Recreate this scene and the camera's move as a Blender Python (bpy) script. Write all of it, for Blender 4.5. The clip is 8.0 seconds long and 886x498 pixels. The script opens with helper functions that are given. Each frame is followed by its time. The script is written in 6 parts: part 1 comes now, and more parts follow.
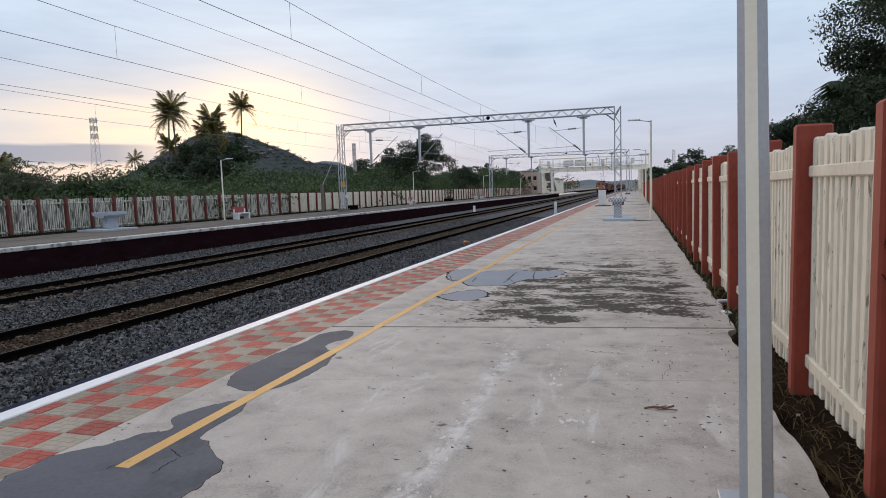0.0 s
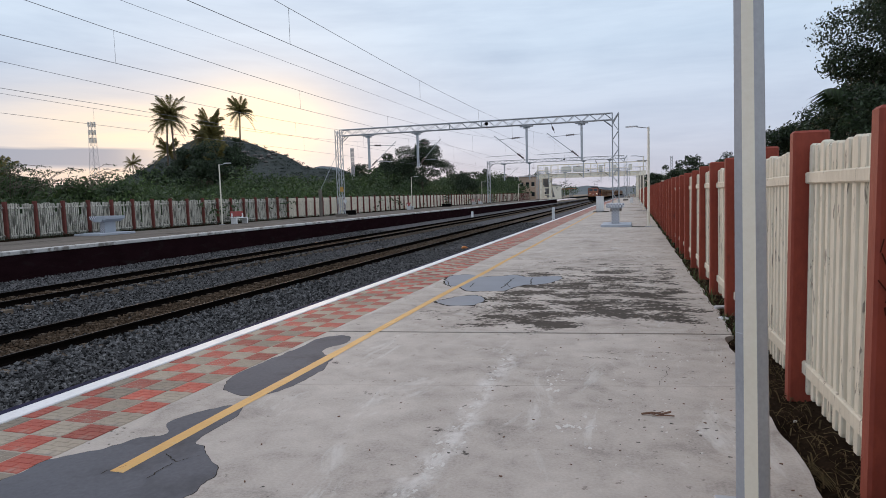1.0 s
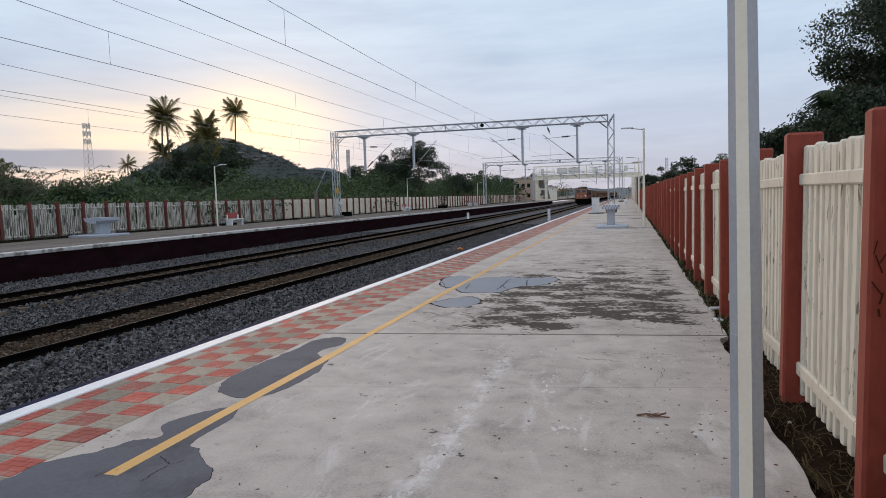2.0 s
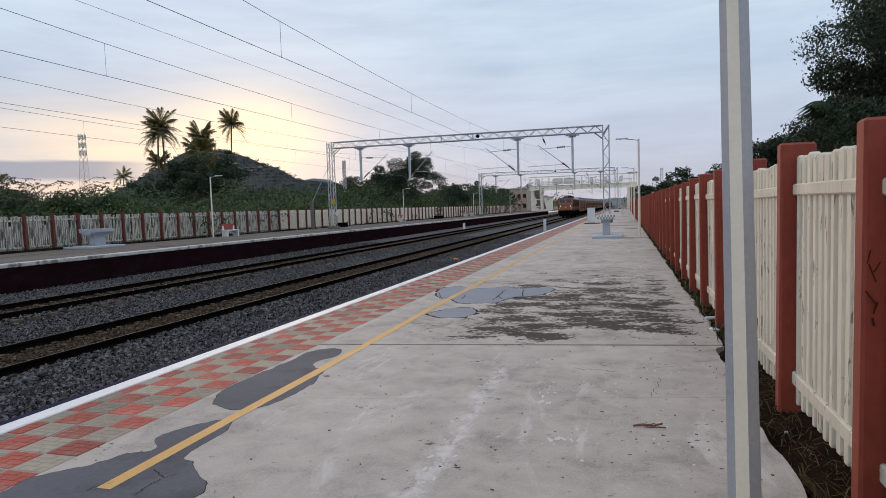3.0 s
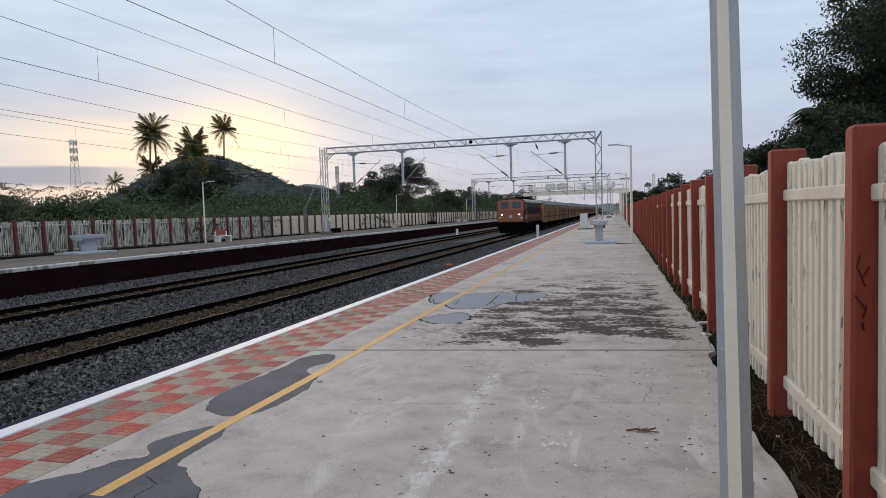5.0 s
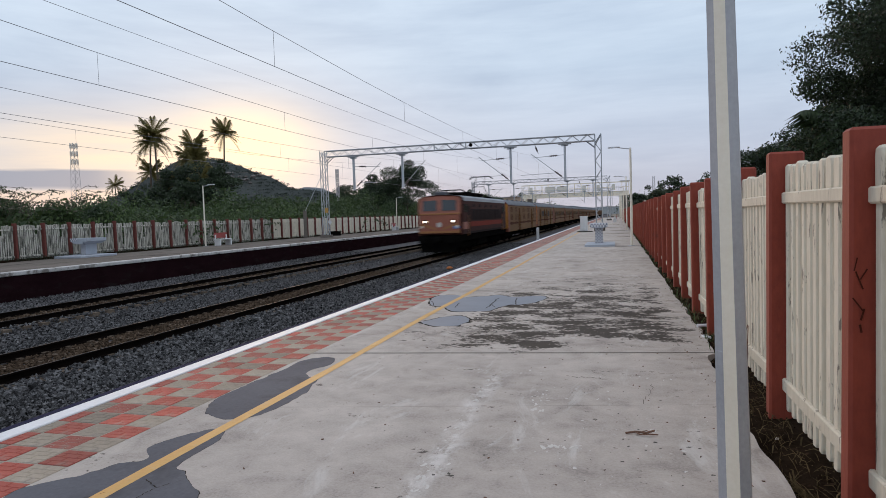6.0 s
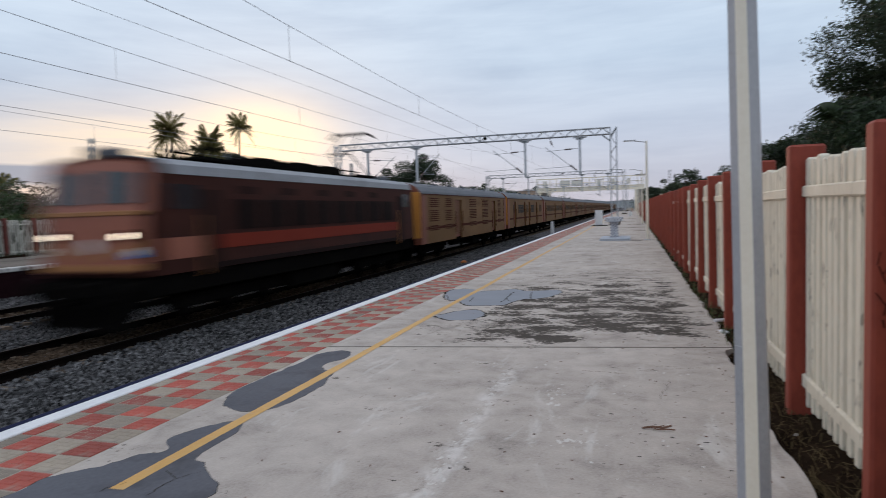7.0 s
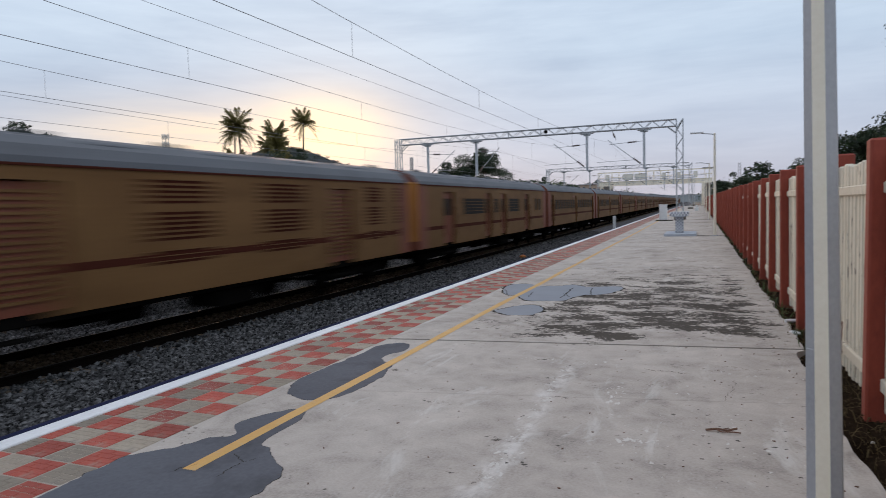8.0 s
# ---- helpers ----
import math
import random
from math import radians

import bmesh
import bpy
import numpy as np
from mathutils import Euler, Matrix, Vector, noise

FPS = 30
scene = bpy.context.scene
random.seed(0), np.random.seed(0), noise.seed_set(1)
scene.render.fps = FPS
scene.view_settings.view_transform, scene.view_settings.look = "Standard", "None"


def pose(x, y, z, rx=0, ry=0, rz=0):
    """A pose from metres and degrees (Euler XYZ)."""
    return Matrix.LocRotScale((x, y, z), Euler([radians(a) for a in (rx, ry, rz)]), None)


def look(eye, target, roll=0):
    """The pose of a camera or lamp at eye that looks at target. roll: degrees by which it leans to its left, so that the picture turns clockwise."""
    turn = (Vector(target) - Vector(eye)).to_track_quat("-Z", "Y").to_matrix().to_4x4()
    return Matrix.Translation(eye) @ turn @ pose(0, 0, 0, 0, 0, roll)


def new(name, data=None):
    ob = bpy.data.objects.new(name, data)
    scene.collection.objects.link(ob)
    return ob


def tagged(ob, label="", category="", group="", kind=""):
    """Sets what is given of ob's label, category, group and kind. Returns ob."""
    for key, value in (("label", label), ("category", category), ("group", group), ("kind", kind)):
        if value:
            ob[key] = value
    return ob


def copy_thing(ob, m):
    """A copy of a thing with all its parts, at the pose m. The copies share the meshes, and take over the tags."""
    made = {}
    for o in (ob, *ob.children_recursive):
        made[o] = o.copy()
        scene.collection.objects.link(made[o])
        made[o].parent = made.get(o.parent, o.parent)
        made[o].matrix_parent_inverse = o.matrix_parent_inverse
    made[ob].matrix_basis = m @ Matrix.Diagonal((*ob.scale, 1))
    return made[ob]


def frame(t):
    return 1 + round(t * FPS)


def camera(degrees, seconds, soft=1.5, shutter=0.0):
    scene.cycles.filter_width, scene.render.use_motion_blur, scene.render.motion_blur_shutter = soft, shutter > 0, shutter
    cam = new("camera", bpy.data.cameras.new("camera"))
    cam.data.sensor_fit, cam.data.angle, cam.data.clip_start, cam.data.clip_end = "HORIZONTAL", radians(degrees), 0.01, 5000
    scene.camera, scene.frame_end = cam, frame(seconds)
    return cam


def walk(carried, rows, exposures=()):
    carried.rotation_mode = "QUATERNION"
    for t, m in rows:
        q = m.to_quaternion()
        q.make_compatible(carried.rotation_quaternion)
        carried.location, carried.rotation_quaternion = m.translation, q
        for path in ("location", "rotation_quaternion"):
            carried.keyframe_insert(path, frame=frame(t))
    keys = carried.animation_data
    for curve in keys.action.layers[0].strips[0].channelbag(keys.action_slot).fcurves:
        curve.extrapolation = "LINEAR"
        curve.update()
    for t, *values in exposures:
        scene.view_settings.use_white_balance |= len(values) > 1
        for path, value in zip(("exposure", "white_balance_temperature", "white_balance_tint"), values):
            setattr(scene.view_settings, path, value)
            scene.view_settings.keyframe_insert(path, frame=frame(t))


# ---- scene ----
cam = camera(70.0, 8.0, soft=0.6, shutter=1.1)
PATH = [
    (0, pose(0.000, 0.000, 1.600, 84.801, 1.854, 16.913)),
    (0.5, pose(-0.009, 0.028, 1.604, 85.136, 1.893, 16.996)),
    (1, pose(0.004, 0.002, 1.596, 85.287, 1.624, 16.743)),
    (1.5, pose(0.005, 0.003, 1.597, 85.175, 1.550, 16.541)),
    (3, pose(0.012, 0.006, 1.598, 86.344, 1.760, 16.010)),
    (3.5, pose(0.007, 0.005, 1.597, 86.487, 1.564, 15.629)),
    (4, pose(0.011, 0.004, 1.596, 86.429, 1.725, 15.354)),
    (4.5, pose(0.007, -0.003, 1.597, 86.596, 1.731, 15.363)),
    (6, pose(0.021, -0.015, 1.599, 87.093, 1.842, 15.395)),
    (6.5, pose(0.015, 0.004, 1.595, 86.853, 1.855, 15.372)),
    (7, pose(0.007, -0.019, 1.600, 86.591, 1.894, 16.662)),
    (7.5, pose(0.008, -0.028, 1.602, 86.416, 1.707, 19.985)),
    (8, pose(0.012, -0.041, 1.611, 86.189, 1.692, 22.011)),
]
walk(cam, PATH, [(0.0, 0.06, 6500, 19), (1.5, 0.04, 6500, 19), (3.0, -0.02, 6500, 19), (8.0, -0.02, 6500, 19)])

# ---- sky and sun ----
SUN_AZ, SUN_EL = -32.4, 6.7  # degrees from the line's direction, above the horizon
sun_dir = Vector((math.sin(radians(SUN_AZ)) * math.cos(radians(SUN_EL)),
                  math.cos(radians(SUN_AZ)) * math.cos(radians(SUN_EL)), math.sin(radians(SUN_EL))))


class Nodes:
    """Short hand for wiring a node tree."""

    def __init__(self, tree):
        self.tree = tree
        tree.nodes.clear()

    def add(self, kind, **inputs):
        n = self.tree.nodes.new(kind)
        for k, v in inputs.items():
            self.put(n, k, v)
        return n

    def put(self, n, key, v):
        sock = n.inputs[int(key[1:])] if key[0] == "i" and key[1:].isdigit() else n.inputs[key.replace("_", " ")]
        if isinstance(v, bpy.types.NodeSocket):
            self.tree.links.new(v, sock)
        else:
            sock.default_value = v

    def math(self, op, a, b=0.0, clamp=False):
        n = self.add("ShaderNodeMath", i0=a, i1=b)
        n.operation, n.use_clamp = op, clamp
        return n.outputs[0]

    def ramp(self, fac, stops):
        n = self.add("ShaderNodeValToRGB", i0=fac)
        e = n.color_ramp.elements
        while len(e) < len(stops):
            e.new(0.5)
        for el, (p, c) in zip(e, stops):
            el.position, el.color = p, (*c, 1) if len(c) == 3 else c
        return n.outputs[0]

    def mix(self, fac, a, b, blend="MIX"):
        n = self.tree.nodes.new("ShaderNodeMix")
        n.data_type, n.blend_type = "RGBA", blend
        for i, v in ((0, fac), (6, a), (7, b)):
            if isinstance(v, bpy.types.NodeSocket):
                self.tree.links.new(v, n.inputs[i])
            else:
                n.inputs[i].default_value = v if i == 0 else (*v, 1)
        return n.outputs[2]

    def noise(self, vec, scale, detail=4.0, rough=0.55, stretch=(1, 1, 1), distort=0.0):
        m = self.add("ShaderNodeMapping", Vector=vec, Scale=stretch)
        n = self.add("ShaderNodeTexNoise", Vector=m.outputs[0], Scale=scale, Detail=detail, Roughness=rough, Distortion=distort)
        return n.outputs[0]


def build_world():
    world = bpy.data.worlds.new("evening_sky")
    world.use_nodes = True
    scene.world = world
    n = Nodes(world.node_tree)
    co = n.add("ShaderNodeTexCoord").outputs["Generated"]
    sep = n.add("ShaderNodeSeparateXYZ", i0=co)
    up = n.math("MAXIMUM", sep.outputs[2], 0.0)
    dot = n.add("ShaderNodeVectorMath", i0=co, i1=sun_dir)
    dot.operation = "DOT_PRODUCT"
    near_sun = n.math("MAXIMUM", dot.outputs["Value"], 0.0)
    # veil of cloud, paler high up, blue-grey low down
    veil = n.ramp(up, [(0.0, (0.60, 0.64, 0.72)), (0.10, (0.58, 0.69, 0.81)), (0.22, (0.61, 0.78, 0.91)), (0.42, (0.74, 0.93, 1.05)), (1.0, (1.02, 1.13, 1.24))])
    c1 = n.noise(co, 2.2, 5, 0.6, (1, 1, 5), 0.4)
    c2 = n.noise(co, 5.0, 4, 0.6, (1, 1, 9), 0.2)
    soft = n.ramp(n.math("ADD", n.math("MULTIPLY", c1, 0.7), n.math("MULTIPLY", c2, 0.3)), [(0.36, (0.86, 0.88, 0.91)), (0.62, (1.10, 1.09, 1.07))])
    veil = n.mix(1.0, veil, soft, "MULTIPLY")

    def toward(az):
        v = n.add("ShaderNodeVectorMath", i0=co, i1=(math.sin(radians(az)), math.cos(radians(az)), 0.08))
        v.operation = "DOT_PRODUCT"
        return v.outputs["Value"]

    def spread(az, el, across, high):
        """Light scattered round a direction: wide along the horizon, less high."""
        d = (math.sin(radians(az)) * math.cos(radians(el)), math.cos(radians(az)) * math.cos(radians(el)), math.sin(radians(el)))
        v = n.add("ShaderNodeVectorMath", i0=co, i1=d)
        v.operation = "SUBTRACT"
        w = n.add("ShaderNodeVectorMath", i0=v.outputs[0], i1=(1 / across, 1 / across, 1 / high))
        w.operation = "MULTIPLY"
        q = n.add("ShaderNodeVectorMath", i0=w.outputs[0], i1=w.outputs[0])
        q.operation = "DOT_PRODUCT"
        return n.math("EXPONENT", n.math("MULTIPLY", q.outputs["Value"], -1.0))

    # light of the low sun spread through the cloud
    torn = n.ramp(c2, [(0.34, (0.72, 0.72, 0.72)), (0.60, (1, 1, 1))])
    veil = n.mix(n.math("MULTIPLY", spread(SUN_AZ + 1, SUN_EL + 1, 0.22, 0.11), 0.14), veil, (1.02, 0.88, 0.80))
    veil = n.mix(n.math("MULTIPLY", n.math("MULTIPLY", spread(-43, 6.0, 0.19, 0.050), torn), 0.95), veil, (1.14, 0.97, 0.70))
    veil = n.mix(n.math("MULTIPLY", spread(SUN_AZ, SUN_EL, 0.095, 0.056), 1.0), veil, (1.42, 1.18, 0.76))
    # long grey bank of cloud low down
    bank = n.ramp(n.math("ADD", up, n.math("MULTIPLY", n.math("SUBTRACT", c2, 0.5), 0.010)),
                  [(0.052, (0, 0, 0)), (0.058, (1, 1, 1)), (0.0795, (1, 1, 1)), (0.081, (0, 0, 0))])
    away = n.ramp(toward(-62), [(0.925, (0, 0, 0)), (0.955, (1, 1, 1))])
    veil = n.mix(n.math("MULTIPLY", n.math("MULTIPLY", bank, away), 0.95), veil, (0.31, 0.39, 0.50))
    glow_low = n.ramp(up, [(0.020, (0, 0, 0)), (0.036, (1, 1, 1)), (0.049, (1, 1, 1)), (0.055, (0, 0, 0))])
    veil = n.mix(n.math("MULTIPLY", n.math("MULTIPLY", glow_low, away), 0.55), veil, (1.08, 0.84, 0.60))
    sky = n.add("ShaderNodeTexSky")
    sky.sky_type, sky.sun_disc = "NISHITA", False
    sky.sun_elevation, sky.sun_rotation = radians(SUN_EL), radians(SUN_AZ)
    clear = n.add("ShaderNodeBackground", Color=sky.outputs[0], Strength=0.06)
    cloud = n.add("ShaderNodeBackground", Color=veil, Strength=0.96)
    both = n.add("ShaderNodeMixShader", i0=0.9, i1=clear.outputs[0], i2=cloud.outputs[0])
    n.add("ShaderNodeOutputWorld", Surface=both.outputs[0])


build_world()
sun = new("sun", bpy.data.lights.new("sun", "SUN"))
sun.data.energy, sun.data.angle, sun.data.color = 1.4, radians(22), (1.0, 0.70, 0.44)
sun.matrix_world = look(sun_dir * 50, (0, 0, 0))


# ---- materials ----
def surface(name, dark, light, rough=0.8, big=0.5, fine=12.0, bump=0.15, metal=0.0, stain=None, stain_scale=1.5, stain_cut=(0.55, 0.7),
            stretch=(1, 1, 1), rand=0.0, island=0.0, gloss=0.5, fine_amount=0.5, bump_dist=0.01, through_light=0.0, shift=False):
    """Two scales of variation between two colours, optional stains, piece-to-piece variation and relief."""
    m = bpy.data.materials.new(name)
    m.use_nodes = True
    n = Nodes(m.node_tree)
    co = n.add("ShaderNodeTexCoord").outputs["Object"]
    if shift:  # no two pieces wear alike
        far = n.math("MULTIPLY", n.add("ShaderNodeObjectInfo").outputs["Random"], 60.0)
        v = n.add("ShaderNodeVectorMath", i0=co, i1=far)
        co = v.outputs[0]
    a = n.noise(co, big, 4, 0.6, stretch)
    b = n.noise(co, fine, 5, 0.65, stretch)
    f = n.math("ADD", n.math("MULTIPLY", a, 1 - fine_amount), n.math("MULTIPLY", b, fine_amount))
    col = n.ramp(f, [(0.3, dark), (0.7, light)])
    if stain:
        s = n.ramp(n.noise(co, stain_scale, 5, 0.65, stretch, 0.3), [(stain_cut[0], (0, 0, 0)), (stain_cut[1], (1, 1, 1))])
        col = n.mix(n.math("MULTIPLY", s, 0.85), col, stain)
    if rand or island:
        v = n.add("ShaderNodeObjectInfo").outputs["Random"] if rand else n.add("ShaderNodeNewGeometry").outputs["Random Per Island"]
        amt = rand or island
        k = n.math("ADD", n.math("MULTIPLY", v, 2 * amt), 1 - amt)
        hsv = n.add("ShaderNodeHueSaturation", Color=col, Value=k)
        col = hsv.outputs[0]
    p = n.add("ShaderNodeBsdfPrincipled", Base_Color=col, Roughness=rough, Metallic=metal)
    p.inputs["Specular IOR Level"].default_value = gloss
    if bump:
        bn = n.add("ShaderNodeBump", Height=b, Strength=bump, Distance=bump_dist)
        n.put(p, "Normal", bn.outputs[0])
    out = p.outputs[0]
    if through_light:
        tr = n.add("ShaderNodeBsdfTranslucent", Color=col)
        out = n.add("ShaderNodeMixShader", i0=through_light, i1=out, i2=tr.outputs[0]).outputs[0]
    n.add("ShaderNodeOutputMaterial", Surface=out)
    return m


def glow(name, color, strength):
    m = bpy.data.materials.new(name)
    m.use_nodes = True
    n = Nodes(m.node_tree)
    e = n.add("ShaderNodeEmission", Color=(*color, 1), Strength=strength)
    n.add("ShaderNodeOutputMaterial", Surface=e.outputs[0])
    return m


def platform_concrete(name, worn):
    """Grey trowelled concrete; worn: the blackened, flaking stretch along the platform."""
    m = bpy.data.materials.new(name)
    m.use_nodes = True
    n = Nodes(m.node_tree)
    co = n.add("ShaderNodeTexCoord").outputs["Object"]
    a = n.noise(co, 0.55, 4, 0.6)
    b = n.noise(co, 3.0, 6, 0.65, (1, 1, 1), 0.4)
    c = n.noise(co, 55.0, 4, 0.7)
    f = n.math("ADD", n.math("ADD", n.math("MULTIPLY", a, 0.40), n.math("MULTIPLY", b, 0.40)), n.math("MULTIPLY", c, 0.26))
    col = n.ramp(f, [(0.38, (0.238, 0.209, 0.185)), (0.43, (0.30, 0.263, 0.232)), (0.5, (0.402, 0.354, 0.313)), (0.64, (0.508, 0.450, 0.398))])
    # pale scuffs and lime
    s = n.ramp(n.noise(co, 1.6, 6, 0.72, (1.5, 0.45, 1), 0.8), [(0.57, (0, 0, 0)), (0.68, (1, 1, 1))])
    col = n.mix(n.math("MULTIPLY", s, 0.6), col, (0.60, 0.57, 0.53))
    # scraped pale trail along the walking line
    sx = n.add("ShaderNodeSeparateXYZ", i0=co)
    off = n.math("ADD", n.math("ADD", sx.outputs[0], 1.17), n.math("MULTIPLY", n.math("SUBTRACT", n.noise(co, 1.1, 4, 0.6), 0.5), 0.35))
    lane = n.ramp(n.math("ABSOLUTE", off), [(0.02, (1, 1, 1)), (0.13, (0, 0, 0))])
    along = n.ramp(n.math("DIVIDE", sx.outputs[1], 10.0), [(0.15, (0.4, 0.4, 0.4)), (0.30, (1, 1, 1)), (0.58, (1, 1, 1)), (0.66, (0, 0, 0))])
    scrape = n.ramp(n.noise(co, 5.5, 6, 0.7, (1.4, 0.8, 1), 0.5), [(0.42, (0, 0, 0)), (0.60, (1, 1, 1))])
    col = n.mix(n.math("MULTIPLY", n.math("MULTIPLY", n.math("MULTIPLY", lane, along), scrape), 0.75), col, (0.66, 0.62, 0.58))
    # pits and dirt specks
    d = n.ramp(n.noise(co, 9.0, 4, 0.75), [(0.64, (0, 0, 0)), (0.68, (1, 1, 1))])
    col = n.mix(n.math("MULTIPLY", d, 0.55), col, (0.13, 0.11, 0.095))
    if worn:
        sep = n.add("ShaderNodeSeparateXYZ", i0=co)
        x, y = sep.outputs[0], sep.outputs[1]
        wob = n.math("MULTIPLY", n.math("SUBTRACT", n.noise(co, 0.7, 3), 0.5), 2.6)
        yy = n.math("ADD", y, n.math("ADD", wob, n.math("MULTIPLY", x, -0.13)))
        band = n.ramp(n.math("DIVIDE", yy, 40.0), [(0.185, (0, 0, 0)), (0.195, (1, 1, 1)), (0.30, (0.9, 0.9, 0.9)), (0.37, (0.5, 0.5, 0.5)), (0.45, (0.1, 0.1, 0.1)), (1.0, (0.05, 0.05, 0.05))])
        side = n.ramp(n.math("DIVIDE", n.math("ADD", n.math("ADD", x, 5.0), n.math("MULTIPLY", wob, 0.25)), 7.0), [(0.28, (0, 0, 0)), (0.46, (1, 1, 1)), (0.80, (1, 1, 1)), (0.88, (0.15, 0.15, 0.15))])
        where = n.math("MULTIPLY", n.math("MULTIPLY", band, side), 0.142)
        flake = n.math("ADD", n.math("MULTIPLY", n.noise(co, 2.1, 6, 0.66, (0.6, 1.15, 1), 0.3), 0.55), n.math("MULTIPLY", n.noise(co, 15.0, 5, 0.7, (0.8, 1.1, 1), 0.2), 0.45))
        black = n.ramp(n.math("ADD", flake, where), [(0.61, (0, 0, 0)), (0.64, (1, 1, 1))])
        col = n.mix(n.math("MULTIPLY", black, 0.9), col, (0.030, 0.024, 0.019))
    p = n.add("ShaderNodeBsdfPrincipled", Base_Color=col, Roughness=0.85)
    p.inputs["Specular IOR Level"].default_value = 0.06
    bn = n.add("ShaderNodeBump", Height=n.math("ADD", n.math("MULTIPLY", c, 0.5), b), Strength=0.6, Distance=0.010)
    n.put(p, "Normal", bn.outputs[0])
    n.add("ShaderNodeOutputMaterial", Surface=p.outputs[0])
    return m


M_CONC = platform_concrete("platform_concrete", True)
M_CONC_FAR = surface("dusty_far_concrete", (0.11, 0.092, 0.078), (0.22, 0.195, 0.17), 0.85, 0.5, 9, 0.3, stain=(0.07, 0.06, 0.05), stain_scale=0.8, stretch=(1, 0.4, 1), gloss=0.0)
M_PATCH = surface("smooth_cement_patch", (0.078, 0.081, 0.094), (0.125, 0.129, 0.146), 0.8, 1.2, 30, 0.08, gloss=0.1, stain=(0.055, 0.056, 0.062), stain_scale=2.2, stain_cut=(0.52, 0.75))
# the sky's blue-grey reflection is painted into the water's base colour
M_WATER = surface("sky_tinted_water", (0.13, 0.14, 0.165), (0.18, 0.195, 0.225), 0.5, 1.0, 3, 0.02, gloss=0.35)
M_CRACK = surface("crack_dirt", (0.03, 0.027, 0.022), (0.06, 0.05, 0.04), 0.95, gloss=0.0)
M_PIT = surface("broken_concrete", (0.07, 0.062, 0.055), (0.16, 0.142, 0.125), 0.95, 5, 60, 0.3, gloss=0.0)
M_TILE_R = surface("red_tile", (0.23, 0.034, 0.021), (0.41, 0.076, 0.046), 0.75, 3, 40, 0.2, rand=0.30, stain=(0.27, 0.19, 0.15), stain_scale=3.5, stain_cut=(0.55, 0.72))
M_TILE_G = surface("grey_tile", (0.20, 0.162, 0.122), (0.32, 0.268, 0.205), 0.8, 3, 40, 0.2, rand=0.30, stain=(0.20, 0.17, 0.15), stain_scale=2.5)
M_TILE_R_FAR = surface("red_tile_row", (0.23, 0.034, 0.021), (0.41, 0.076, 0.046), 0.75, 3, 40, 0.2, island=0.22)
M_TILE_G_FAR = surface("grey_tile_row", (0.20, 0.162, 0.122), (0.32, 0.268, 0.205), 0.8, 3, 40, 0.2, island=0.22)
M_MORTAR = surface("mortar", (0.26, 0.21, 0.17), (0.40, 0.34, 0.28), 0.9, 2, 50, 0.3)
M_WHITE = surface("white_paint", (0.58, 0.58, 0.58), (0.76, 0.76, 0.76), 0.6, 2, 30, 0.15, stain=(0.45, 0.44, 0.43), stain_scale=4, stain_cut=(0.66, 0.76))
M_NAVY = surface("navy_paint", (0.006, 0.008, 0.028), (0.014, 0.018, 0.055), 0.9, 2, 30, 0.15, gloss=0.1)
M_YELLOW = surface("yellow_line_paint", (0.47, 0.25, 0.055), (0.60, 0.345, 0.095), 0.65, 2.5, 35, 0.2, stain=(0.36, 0.30, 0.22), stain_scale=5, stain_cut=(0.58, 0.72))
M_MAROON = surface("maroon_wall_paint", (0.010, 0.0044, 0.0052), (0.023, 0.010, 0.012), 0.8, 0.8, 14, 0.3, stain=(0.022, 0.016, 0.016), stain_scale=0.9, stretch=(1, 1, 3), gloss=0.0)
M_BALLAST = surface("ballast_bed", (0.030, 0.0295, 0.031), (0.20, 0.19, 0.193), 0.9, 5, 26, 1.0, fine_amount=0.8, bump_dist=0.06, gloss=0.0)
M_STONE = surface("ballast_stone", (0.014, 0.0145, 0.017), (0.178, 0.174, 0.172), 0.85, 6, 60, 0.4, island=0.85, gloss=0.0)
M_STONE_BROWN = surface("brake_dust_stone", (0.030, 0.021, 0.015), (0.12, 0.084, 0.058), 0.9, 6, 60, 0.4, island=0.5, gloss=0.0)
M_SLEEPER = surface("concrete_sleeper", (0.08, 0.06, 0.046), (0.18, 0.142, 0.11), 0.9, 4, 30, 0.3, rand=0.2, gloss=0.0)
M_RAIL = surface("rail_steel", (0.004, 0.0035, 0.003), (0.010, 0.007, 0.006), 0.7, 3, 30, 0.2, gloss=0.0)
M_RAILTOP = surface("worn_rail_head", (0.018, 0.015, 0.013), (0.034, 0.029, 0.026), 0.7, 4, 40, 0.05, gloss=0.15)
M_EARTH = surface("dry_earth", (0.10, 0.075, 0.05), (0.22, 0.175, 0.125), 0.95, 0.4, 8, 0.5, bump_dist=0.04, stain=(0.07, 0.09, 0.03), stain_scale=0.3)
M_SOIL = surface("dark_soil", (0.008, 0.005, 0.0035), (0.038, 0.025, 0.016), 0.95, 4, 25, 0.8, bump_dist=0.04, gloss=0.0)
M_CREAM = surface("cream_fence_paint", (0.55, 0.49, 0.385), (0.74, 0.68, 0.55), 0.75, 2, 30, 0.3, stain=(0.17, 0.145, 0.115), stain_scale=17, stain_cut=(0.595, 0.64), stretch=(1, 1, 0.22), rand=0.06, shift=True)
M_CREAM_FAR = surface("weathered_cream_paint", (0.38, 0.36, 0.30), (0.66, 0.63, 0.55), 0.85, 1.5, 20, 0.3, stain=(0.06, 0.058, 0.045), stain_scale=9.0, stain_cut=(0.48, 0.58), stretch=(1, 1, 0.16))
